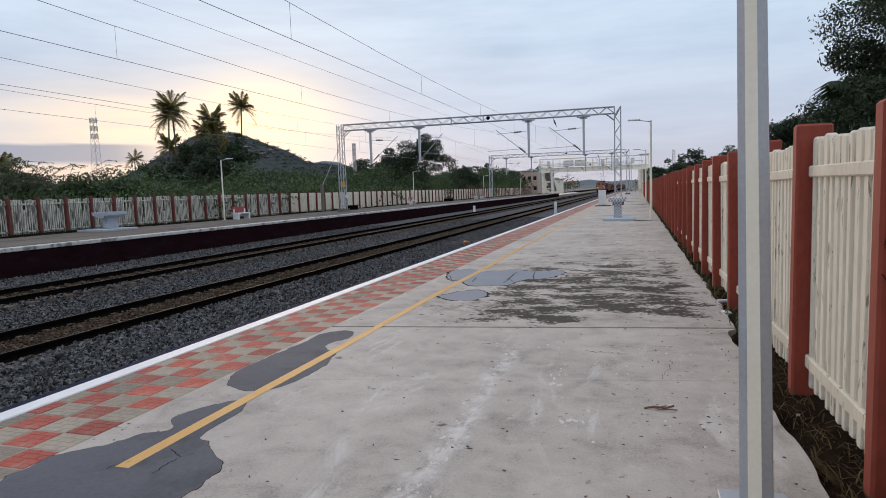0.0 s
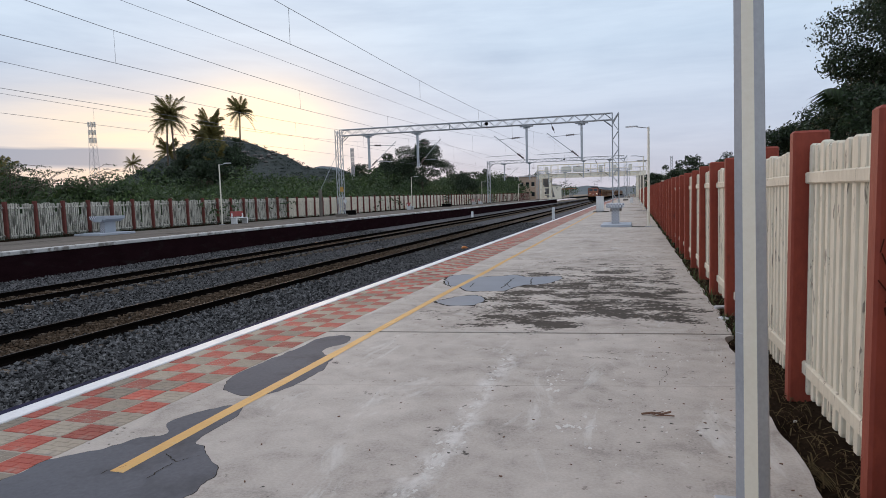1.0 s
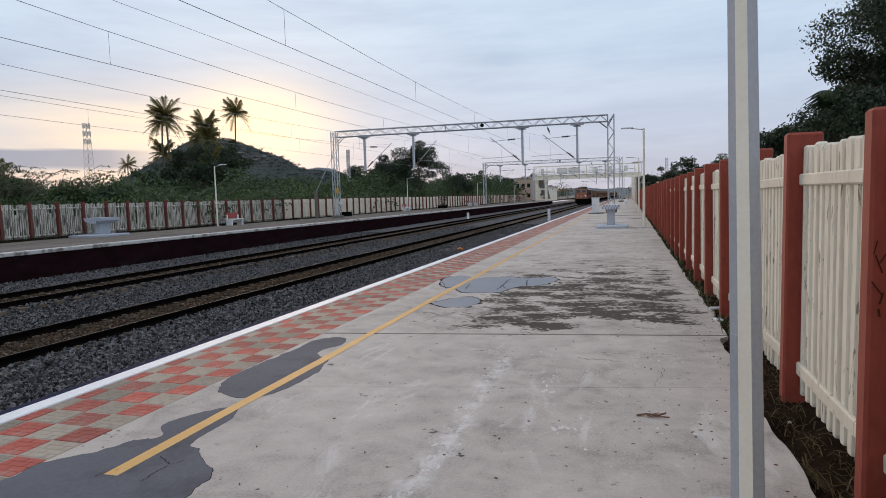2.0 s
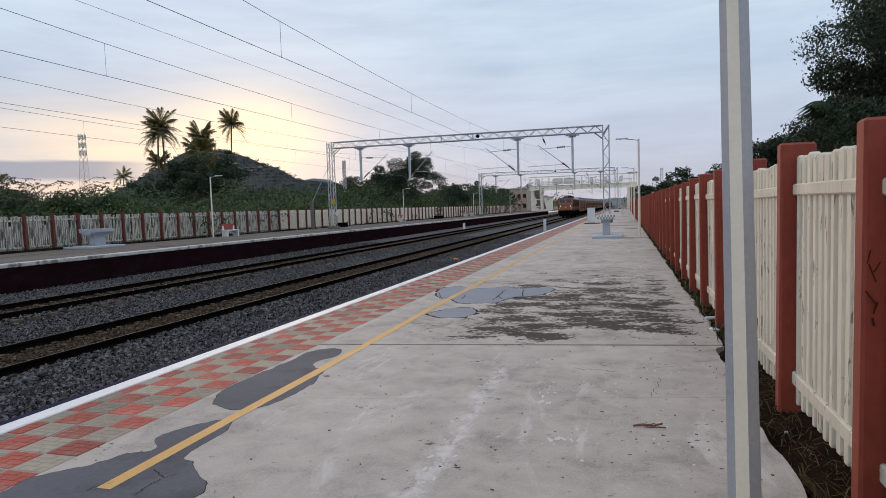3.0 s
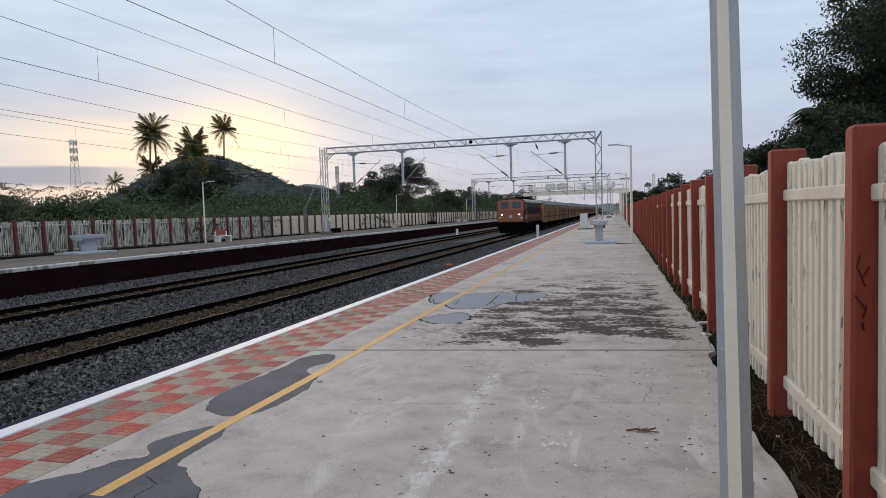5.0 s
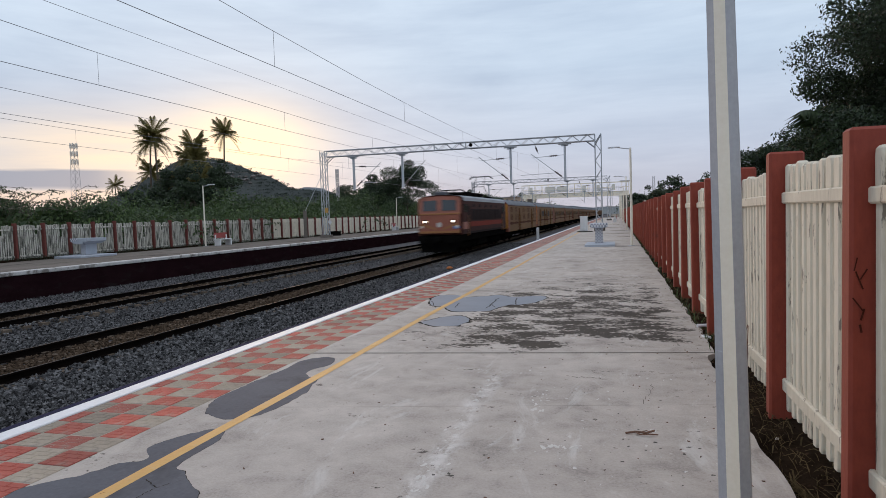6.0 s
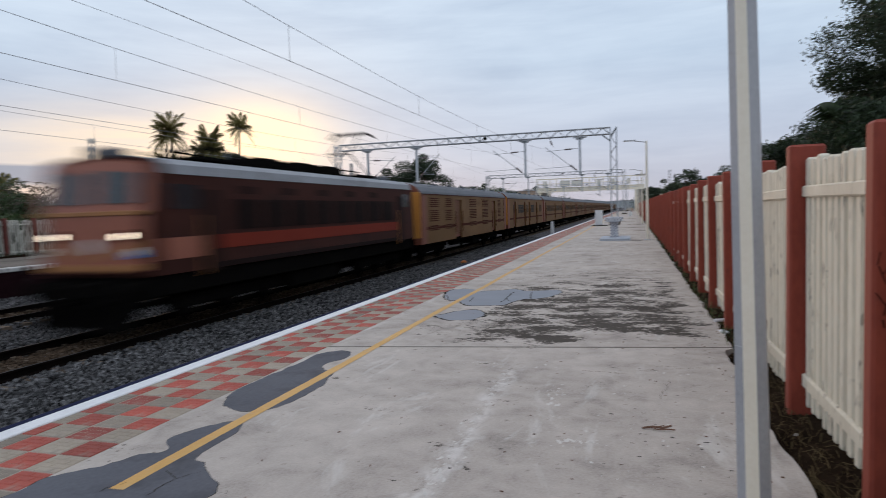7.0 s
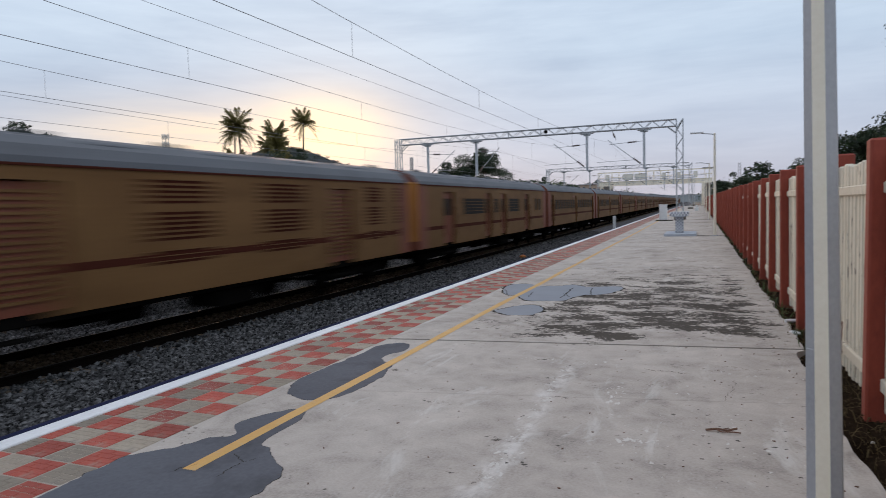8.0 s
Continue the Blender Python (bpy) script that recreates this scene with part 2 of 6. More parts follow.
M_REDPOST = surface("red_oxide_paint", (0.19, 0.027, 0.013), (0.30, 0.051, 0.025), 0.75, 3, 30, 0.25, stain=(0.06, 0.025, 0.02), stain_scale=3, stain_cut=(0.60, 0.75), stretch=(1, 1, 0.4), shift=True)
M_REDPOST_FAR = surface("faded_red_oxide", (0.10, 0.024, 0.017), (0.18, 0.042, 0.031), 0.8, 3, 30, 0.25, stain=(0.04, 0.025, 0.02), stain_scale=2)
M_GALV = surface("galvanised_steel", (0.36, 0.38, 0.40), (0.52, 0.54, 0.56), 0.5, 3, 40, 0.05, metal=0.55)
M_POLE = surface("cream_pole_paint", (0.74, 0.67, 0.54), (0.84, 0.78, 0.66), 0.55, 2, 40, 0.1, stain=(0.36, 0.32, 0.26), stain_scale=5, stain_cut=(0.70, 0.76))
M_POLEGREY = surface("silver_pole_paint", (0.31, 0.315, 0.335), (0.43, 0.435, 0.455), 0.5, 2, 40, 0.05, metal=0.2)
M_WIRE = surface("overhead_wire", (0.20, 0.20, 0.21), (0.28, 0.28, 0.29), 0.6)
M_INSUL = surface("brown_insulator", (0.06, 0.04, 0.035), (0.12, 0.08, 0.07), 0.3)
M_LAMP = surface("lamp_head", (0.55, 0.56, 0.58), (0.70, 0.71, 0.72), 0.4)
M_BARK = surface("bark", (0.06, 0.045, 0.033), (0.16, 0.125, 0.095), 0.95, 2, 20, 0.6, bump_dist=0.03)
M_LEAF = surface("leaf", (0.014, 0.032, 0.011), (0.075, 0.115, 0.036), 0.6, 0.35, 3, 0.0, island=0.35, through_light=0.3, fine_amount=0.25)
M_LEAF_DARK = surface("dark_leaf", (0.016, 0.030, 0.014), (0.042, 0.066, 0.028), 0.6, 0.3, 3, 0.0, island=0.6, through_light=0.25)
M_LEAF_LIGHT = surface("scrub_leaf", (0.040, 0.078, 0.022), (0.10, 0.145, 0.05), 0.65, 0.3, 3, 0.0, island=0.6, through_light=0.3)
M_PALM = surface("palm_frond", (0.10, 0.095, 0.03), (0.25, 0.21, 0.075), 0.6, 0.5, 3, 0.0, island=0.4, through_light=0.55)
M_GRASS = surface("dry_grass", (0.06, 0.042, 0.022), (0.17, 0.125, 0.066), 0.9, 3, 20, 0.0, island=0.4, gloss=0.0)
# hillside colours lightened and blued to carry the haze
M_HILL = surface("hazed_rocky_hillside", (0.040, 0.047, 0.048), (0.090, 0.098, 0.090), 0.95, 0.03, 0.22, 0.8, bump_dist=2.5, stain=(0.10, 0.085, 0.07), stain_scale=0.11, stain_cut=(0.60, 0.67), gloss=0.0)
M_ROCK = surface("bare_rock", (0.11, 0.10, 0.095), (0.22, 0.195, 0.18), 0.95, 0.2, 2.0, 0.4, island=0.3, gloss=0.0)
# scrub greyed to match: haze is mixed into the leaf colour
M_HILLSCRUB = surface("hazed_hill_scrub_leaf", (0.042, 0.052, 0.046), (0.090, 0.102, 0.086), 0.9, 0.05, 0.6, 0.0, island=0.5, gloss=0.0)
M_WHITE_WORN = surface("worn_white_paint", (0.42, 0.41, 0.39), (0.62, 0.61, 0.59), 0.8, 1.2, 12, 0.3, stain=(0.16, 0.14, 0.12), stain_scale=2.2, stain_cut=(0.50, 0.62), gloss=0.1)
# distance haze painted in as a paler, bluer base colour; there is no volume
M_HILLFAR = surface("haze_tinted_hillside", (0.08, 0.10, 0.11), (0.12, 0.14, 0.145), 1.0, 0.02, 0.1, 0.3, bump_dist=2.0)
M_BLACK = surface("grimy_black", (0.003, 0.003, 0.003), (0.010, 0.009, 0.008), 0.75, 2, 20, 0.2, gloss=0.0)
M_LOCO = surface("loco_brown_red", (0.034, 0.0095, 0.0065), (0.060, 0.017, 0.011), 0.75, 1, 20, 0.05, stain=(0.02, 0.009, 0.007), stain_scale=1.2, stretch=(1, 0.4, 1), gloss=0.15)
M_LOCODARK = surface("loco_louvre_dark", (0.008, 0.004, 0.0035), (0.017, 0.007, 0.006), 0.7, 1, 20, 0.1, gloss=0.08)
M_LOCOROOF = surface("loco_silver_roof", (0.20, 0.21, 0.225), (0.33, 0.34, 0.36), 0.55, 1, 15, 0.05, stain=(0.12, 0.11, 0.11), stain_scale=1.2, gloss=0.3)
M_LOCOSTRIPE = surface("loco_red_stripe", (0.15, 0.018, 0.008), (0.21, 0.028, 0.013), 0.75, 1, 20, 0.05, gloss=0.15)
M_LOCOFRONT = surface("loco_orange_front", (0.26, 0.076, 0.043), (0.36, 0.114, 0.065), 0.45, 1, 20, 0.05, stain=(0.17, 0.05, 0.03), stain_scale=2.5)
M_LOCOYELLOW = surface("loco_yellow", (0.28, 0.11, 0.032), (0.39, 0.165, 0.05), 0.5, 1, 20, 0.05)
M_COACH = surface("coach_ochre", (0.130, 0.066, 0.025), (0.205, 0.108, 0.044), 0.6, 0.8, 15, 0.05, stain=(0.11, 0.052, 0.02), stain_scale=1.0, stain_cut=(0.5, 0.75), stretch=(1, 0.5, 1), gloss=0.12)
M_COACHSTRIPE = surface("coach_brown_stripe", (0.05, 0.013, 0.008), (0.08, 0.021, 0.013), 0.7, 1, 20, 0.05, gloss=0.05)
M_COACHEND = surface("coach_end_maroon", (0.14, 0.034, 0.016), (0.21, 0.055, 0.025), 0.6, 1, 20, 0.1)
M_COACHROOF = surface("coach_roof_grey", (0.065, 0.070, 0.080), (0.11, 0.117, 0.13), 0.6, 0.7, 15, 0.1, stain=(0.05, 0.05, 0.054), stain_scale=1.0, gloss=0.25)
M_HOOD = surface("vestibule_orange", (0.48, 0.19, 0.03), (0.60, 0.26, 0.045), 0.6, 1, 20, 0.05)
M_GLASS = surface("dark_window", (0.015, 0.017, 0.02), (0.03, 0.033, 0.04), 0.1, gloss=0.7)
# near-black sheet paints the shade inside open coach windows
M_COACHWIN = surface("unlit_interior_sheet", (0.008, 0.007, 0.006), (0.020, 0.017, 0.015), 0.6, gloss=0.1)
M_BLUE = surface("blue_plate", (0.10, 0.22, 0.48), (0.14, 0.28, 0.56), 0.5)
M_HEAD = glow("headlamp_light", (1.0, 0.88, 0.66), 4.5)
M_BRIDGE = surface("bridge_cream_paint", (0.88, 0.78, 0.62), (0.94, 0.86, 0.71), 0.7, 1, 10, 0.1, stain=(0.45, 0.35, 0.26), stain_scale=0.8)
M_BRIDGEGREY = surface("bridge_steel", (0.34, 0.33, 0.34), (0.46, 0.45, 0.45), 0.6, 1, 10, 0.1)
M_BOARD = surface("pale_board", (0.72, 0.66, 0.56), (0.84, 0.78, 0.68), 0.6, 1, 10, 0.05)
M_BRICK = surface("ochre_house_wall", (0.44, 0.31, 0.23), (0.56, 0.41, 0.31), 0.85, 1, 10, 0.1)
M_BLUEWASH = surface("pale_blue_wash", (0.33, 0.36, 0.41), (0.42, 0.45, 0.50), 0.7, 2, 20, 0.1)
M_TILEW = surface("white_glazed_tile", (0.66, 0.66, 0.68), (0.78, 0.78, 0.80), 0.25, 2, 20, 0.0)
M_TILEB = surface("blue_glazed_tile", (0.15, 0.16, 0.20), (0.21, 0.225, 0.27), 0.25, 2, 20, 0.0)
M_BENCHRED = surface("red_bench_paint", (0.24, 0.035, 0.03), (0.34, 0.06, 0.05), 0.6, 2, 20, 0.1)
M_LIME = surface("lime_splash", (0.48, 0.45, 0.41), (0.62, 0.585, 0.54), 0.9, 5, 40, 0.3)
M_DEADLEAF = surface("dead_leaf", (0.014, 0.008, 0.005), (0.07, 0.042, 0.024), 0.9, 3, 20, 0.0, island=0.6, gloss=0.05)
M_TWIG = surface("dry_twig", (0.11, 0.055, 0.035), (0.22, 0.12, 0.08), 0.9, 5, 40, 0.3)
M_ORANGE = surface("orange_plastic", (0.42, 0.12, 0.025), (0.55, 0.18, 0.04), 0.5, 4, 20, 0.2)


# ---- builders ----
class Shape:
    """Collects faces of one mesh."""

    def __init__(self):
        self.v, self.f = [], []

    def poly(self, pts):
        k = len(self.v)
        self.v += [tuple(p) for p in pts]
        self.f.append(tuple(range(k, k + len(pts))))
        return self

    def box(self, x0, x1, y0, y1, z0, z1, c=0.0):
        k = len(self.v)
        if c <= 0:
            self.v += [(x, y, z) for x in (x0, x1) for y in (y0, y1) for z in (z0, z1)]
            self.f += [tuple(k + i for i in q) for q in ((0, 1, 3, 2), (4, 6, 7, 5), (0, 4, 5, 1), (2, 3, 7, 6), (0, 2, 6, 4), (1, 5, 7, 3))]
            return self
        lo, hi, idx = (x0, y0, z0), (x1, y1, z1), {}
        for s in [(a, b, d) for a in (0, 1) for b in (0, 1) for d in (0, 1)]:
            for ax in range(3):
                p = [(hi[i] if s[i] else lo[i]) + (0 if i == ax else (-c if s[i] else c)) for i in range(3)]
                idx[s, ax] = len(self.v)
                self.v.append(tuple(p))
        for ax in range(3):
            o = [i for i in range(3) if i != ax]
            for sg in (0, 1):
                ring = []
                for a, b in ((0, 0), (1, 0), (1, 1), (0, 1)):
                    s = [0, 0, 0]
                    s[ax], s[o[0]], s[o[1]] = sg, a, b
                    ring.append(idx[tuple(s), ax])
                self.f.append(tuple(ring))
            for a in (0, 1):  # edges along ax
                for b in (0, 1):
                    s, t = [0, 0, 0], [0, 0, 0]
                    s[o[0]], s[o[1]] = a, b
                    t[:] = s
                    t[ax] = 1
                    s, t = tuple(s), tuple(t)
                    self.f.append((idx[s, o[0]], idx[s, o[1]], idx[t, o[1]], idx[t, o[0]]))
        for s in [(a, b, d) for a in (0, 1) for b in (0, 1) for d in (0, 1)]:
            self.f.append((idx[s, 0], idx[s, 1], idx[s, 2]))
        return self

    def tube(self, p0, p1, r, n=6, r2=None, turn=0.0):
        p0, p1 = Vector(p0), Vector(p1)
        d = (p1 - p0).normalized()
        a = d.cross(Vector((0, 0, 1)) if abs(d.z) < 0.9 else Vector((1, 0, 0))).normalized()
        b = d.cross(a)
        k, r2 = len(self.v), r if r2 is None else r2
        for p, q in ((p0, r), (p1, r2)):
            for i in range(n):
                w = 2 * math.pi * i / n + turn
                self.v.append(tuple(p + q * (math.cos(w) * a + math.sin(w) * b)))
        self.f += [(k + i, k + (i + 1) % n, k + n + (i + 1) % n, k + n + i) for i in range(n)]
        self.f += [tuple(k + i for i in range(n)), tuple(k + n + i for i in range(n))]
        return self

    def path(self, pts, r, n=5):
        for a, b in zip(pts, pts[1:]):
            self.tube(a, b, r, n)
        return self

    def loft(self, profile, y0, y1, caps=True):
        """A profile of (x, z) drawn out along y."""
        k, n = len(self.v), len(profile)
        self.v += [(x, y0, z) for x, z in profile] + [(x, y1, z) for x, z in profile]
        self.f += [(k + i, k + (i + 1) % n, k + n + (i + 1) % n, k + n + i) for i in range(n)]
        if caps:
            self.f += [tuple(k + i for i in range(n)), tuple(k + n + i for i in range(n))]
        return self

    def prism(self, outline, z0, z1):
        """An outline of (x, y) drawn up from z0 to z1."""
        k, n = len(self.v), len(outline)
        self.v += [(x, y, z0) for x, y in outline] + [(x, y, z1) for x, y in outline]
        self.f += [(k + i, k + (i + 1) % n, k + n + (i + 1) % n, k + n + i) for i in range(n)]
        self.f += [tuple(k + i for i in range(n)), tuple(k + n + i for i in range(n))]
        return self

    def mesh(self, name, material, smooth=False):
        me = bpy.data.meshes.new(name)
        me.from_pydata(self.v, [], self.f)
        me.materials.append(material)
        if smooth:
            me.polygons.foreach_set("use_smooth", [True] * len(me.polygons))
        me.update()
        return me


def part(name, shape, material, parent, label="", at=None, smooth=False):
    """One mesh object under a thing."""
    data = shape if isinstance(shape, bpy.types.Mesh) else shape.mesh(name, material, smooth)
    ob = new(name, data)
    ob.parent = parent
    if at is not None:
        ob.matrix_basis = at
    if label:
        tagged(ob, label)
    return ob


def thing(name, label, category, at=None, group="", kind=""):
    ob = new(name)
    ob.empty_display_size = 0.2
    if at is not None:
        ob.matrix_basis = at
    return tagged(ob, label, category, group, kind)


def solid(name, shape, material, label, category="", kind="", smooth=False):
    return tagged(new(name, shape.mesh(name, material, smooth)), label, category, "", kind)


def wobble(x, y, s=1.0):
    return noise.noise(Vector((x * s, y * s, 3.7)))


def blob(cx, cy, rx, ry, rot, seed, rough=0.25, n=40):
    """A ragged rounded outline."""
    out = []
    for i in range(n):
        w = 2 * math.pi * i / n
        k = 1 + rough * noise.noise(Vector((math.cos(w) * 1.3, math.sin(w) * 1.3, seed))) + 0.35 * rough * noise.noise(Vector((math.cos(w) * 5, math.sin(w) * 5, seed)))
        x, y = rx * k * math.cos(w), ry * k * math.sin(w)
        out.append((cx + x * math.cos(rot) - y * math.sin(rot), cy + x * math.sin(rot) + y * math.cos(rot)))
    return out


def ragged(corners, seed, fray, grow=0.0):
    """A closed outline drawn smoothly through a few corners, frayed along its length."""
    out, n = [], len(corners)
    mx, my = sum(c[0] for c in corners) / n, sum(c[1] for c in corners) / n
    for i in range(n):
        p0, p1, p2, p3 = (Vector(corners[(i + k) % n]) for k in (-1, 0, 1, 2))
        m = max(3, int((p2 - p1).length / 0.03))
        for k in range(m):
            u = k / m
            q = 0.5 * (2 * p1 + (p2 - p0) * u + (2 * p0 - 5 * p1 + 4 * p2 - p3) * u * u + (3 * p1 - p0 - 3 * p2 + p3) * u ** 3)
            w = fray * noise.noise(Vector((q.x * 9, q.y * 9, seed))) + 0.5 * fray * noise.noise(Vector((q.x * 31, q.y * 31, seed)))
            d = Vector((q.x - mx, q.y - my)).normalized()
            out.append((q.x + d.x * (w + grow), q.y + d.y * (w + grow)))
    return out


# ---- plan ----
EDGE, FAR_EDGE = -4.70, -22.6       # platform edges
FENCE_R, FENCE_L = 1.12, -30.2      # faces of the fences
TRACKS = (-11.2, -17.3)             # middle of each track
RAIL_Z, BED_Z = -0.90, -1.125
GAUGE = 1.676
PITCH, PITCH_L = 1.72, 1.70                        # fence posts
P_START, P_END = -14.0, 176.0


# ---- ground and ballast ----
def ground():
    g = Shape()
    xs = [-1800, -900, -400, -200, -100, -60, -30.4, -22.4, 2.5, 12, 40, 120, 400, 900, 1800]
    ys = [-1500, -600, -200, -60, 0, 60, 120, 200, 400, 800, 1600, 3500]
    for i in range(len(xs) - 1):
        for j in range(len(ys) - 1):
            z0, z1 = (-1.35, -1.35) if -31 < xs[i] and xs[i + 1] < 3 else (-0.35, -0.35)
            g.poly([(xs[i], ys[j], z0), (xs[i + 1], ys[j], z1), (xs[i + 1], ys[j + 1], z1), (xs[i], ys[j + 1], z0)])
    return solid("ground", g, M_EARTH, "dry brown earth with patchy grass", "ground", "structure")


def ballast():
    g = Shape()
    xs = np.arange(FAR_EDGE + 0.05, EDGE - 0.05, 0.45)
    ys = np.concatenate([np.arange(-20, 60, 0.8), np.arange(60, 200, 4), np.arange(200, 900, 50)])
    idx = {}
    for i, x in enumerate(xs):
        for j, y in enumerate(ys):
            idx[i, j] = len(g.v)
            g.v.append((x, y, BED_Z - 0.01 + 0.035 * wobble(x, y, 0.8) - (0.10 if -16 < x < -12.6 else 0)))
    g.f = [(idx[i, j], idx[i + 1, j], idx[i + 1, j + 1], idx[i, j + 1]) for i in range(len(xs) - 1) for j in range(len(ys) - 1)]
    return solid("ballast_bed", g, M_BALLAST, "grey crushed stone ballast between the platforms", "ballast", "structure", True)


OCTA = np.array([(1, 0, 0), (-1, 0, 0), (0, 1, 0), (0, -1, 0), (0, 0, 1), (0, 0, -1)], float)
OCTA_F = np.array([(0, 2, 4), (2, 1, 4), (1, 3, 4), (3, 0, 4), (2, 0, 5), (1, 2, 5), (3, 1, 5), (0, 3, 5)])


def stones(name, label, material, spans, size, lift=0.0):
    rng = np.random.default_rng(11)
    place = []
    for x0, x1, y0, y1, per in spans:
        n = int((x1 - x0) * (y1 - y0) * per)
        place.append(np.stack([rng.uniform(x0, x1, n), rng.uniform(y0, y1, n)], 1))
    xy = np.concatenate(place)
    n = len(xy)
    s = rng.uniform(size[0], size[1], (n, 1, 3)) * np.array([1, 1, 0.8])
    v = OCTA[None] * s + rng.normal(0, 0.012, (n, 6, 3))
    w = rng.uniform(0, 6.28, n)
    c, sn = np.cos(w), np.sin(w)
    x = v[..., 0] * c[:, None] - v[..., 1] * sn[:, None] + xy[:, :1]
    y = v[..., 0] * sn[:, None] + v[..., 1] * c[:, None] + xy[:, 1:]
    dip = np.where((xy[:, :1] > -16) & (xy[:, :1] < -12.6), 0.09, 0.0)
    z = v[..., 2] + BED_Z + 0.015 + lift - dip + rng.uniform(-0.02, 0.025, (n, 1))
    me = bpy.data.meshes.new(name)
    co = np.stack([x, y, z], -1).reshape(-1, 3)
    fs = (OCTA_F[None] + 6 * np.arange(n)[:, None, None]).reshape(-1, 3)
    me.from_pydata(co.tolist(), [], fs.tolist())
    me.materials.append(material)
    return tagged(new(name, me), label, "gravel", "", "stuff")


RAIL = [(-0.068, 0.0), (0.068, 0.0), (0.068, 0.012), (0.012, 0.035), (0.012, 0.115), (0.036, 0.125), (0.036, 0.155), (0.028, 0.163), (-0.028, 0.163), (-0.036, 0.155), (-0.036, 0.125), (-0.012, 0.115), (-0.012, 0.035), (-0.068, 0.012)]


def track(cx):
    t = thing("railway_track", "broad gauge track with dark rusty rails on concrete sleepers", "railway track", pose(cx, 0, RAIL_Z - 0.165), "railway tracks", "structure")
    for s in (-1, 1):
        x = s * (GAUGE / 2 + 0.036)
        r = part("rail", Shape().loft([(x + a, b) for a, b in RAIL], -60, 700), M_RAIL, t)
        part("rail_head", Shape().box(x - 0.024, x + 0.024, -60, 700, 0.161, 0.1655), M_RAILTOP, r, "polished running surface")
    sl = Shape().prism([(-1.37, -0.125), (1.37, -0.125), (1.37, 0.125), (-1.37, 0.125)], -0.2, -0.012)
    sl.box(-1.0, -0.72, -0.06, 0.06, -0.012, 0.02).box(0.72, 1.0, -0.06, 0.06, -0.012, 0.02)
    me = sl.mesh("sleeper", M_SLEEPER)
    for i in range(100):
        part("sleeper", me, None, t, at=pose(0, 1.0 + i * 0.61, 0.0))
    far = Shape()
    for i in range(100, 420):
        far.box(-1.37, 1.37, 1.0 + i * 0.61 - 0.125, 1.0 + i * 0.61 + 0.125, -0.2, -0.012)
    tagged(part("far_sleepers", far, M_SLEEPER, t), kind="stuff")


# ---- platforms ----
def near_platform():
    p = thing("platform_1", "grey concrete railway platform with chequered edge tiles", "platform", kind="structure")
    part("platform_body", Shape().box(EDGE + 0.02, 0.86, P_START, P_END, -1.3, -0.075), M_CRACK, p)
    part("coping", Shape().box(EDGE, EDGE + 0.175, P_START, P_END, -0.12, 0.012, 0.008), M_WHITE, p, "white painted edge band")
    part("coping_lip", Shape().box(EDGE - 0.135, EDGE - 0.002, P_START, P_END, -0.14, -0.004, 0.008), M_NAVY, p, "dark navy painted lip")
    part("tile_bed", Shape().box(EDGE + 0.175, -3.575, P_START, P_END, -0.08, -0.003), M_MORTAR, p)
    part("yellow_line", yellow_strip(), M_YELLOW, p, "worn yellow safety line")
    return p


def yellow_strip():
    s = Shape()
    ys = np.arange(2.95, 150, 0.16)
    for i, y in enumerate(ys):
        w = 0.052 + 0.007 * wobble(y, 9, 4)
        c = -2.985 + 0.03 * wobble(y, 2, 0.35)
        s.v += [(c - w, y, 0.003), (c + w + 0.004 * wobble(y, 5, 7), y, 0.003)]
        if i:
            s.f.append((2 * i - 2, 2 * i - 1, 2 * i + 1, 2 * i))
    return s


def slabs(p):
    cuts = [(P_START, P_START), (-6.5, -6.5), (-1.2, -1.2), (4.66, 5.49), (6.88, 7.47), (13.8, 14.0), (20.4, 20.5), (26.0, 26.1), (32.6, 32.7), (39, 39), (46, 46), (53, 53), (60, 60), (70, 70), (80, 80), (95, 95), (115, 115), (140, 140), (P_END, P_END)]
    for i, ((l0, r0), (l1, r1)) in enumerate(zip(cuts, cuts[1:])):
        g = 0.002 if i in (2,) else 0.018 if i == 3 else 0.006
        h = 0.002 if i in (2,) else 0.028 if i == 3 else 0.006
        g = 0.028 if i == 4 else 0.002 if i == 3 else g
        right, n = [], max(2, int((r1 - r0) / (0.12 if r1 < 40 else 1.0)))
        for k in range(n + 1):
            y = r0 + g + (r1 - r0 - g - h) * k / n
            x = (0.93 if y < 7.4 else 1.03) + 0.05 * wobble(y, 0.3, 1.1) + 0.035 * wobble(y, 7.3, 5.0)
            right.append((x, y))
        out = [(-3.572, l0 + g)] + right + [(-3.572, l1 - h)]
        part("slab", Shape().prism(out, -0.075, 0.0), M_CONC, p)


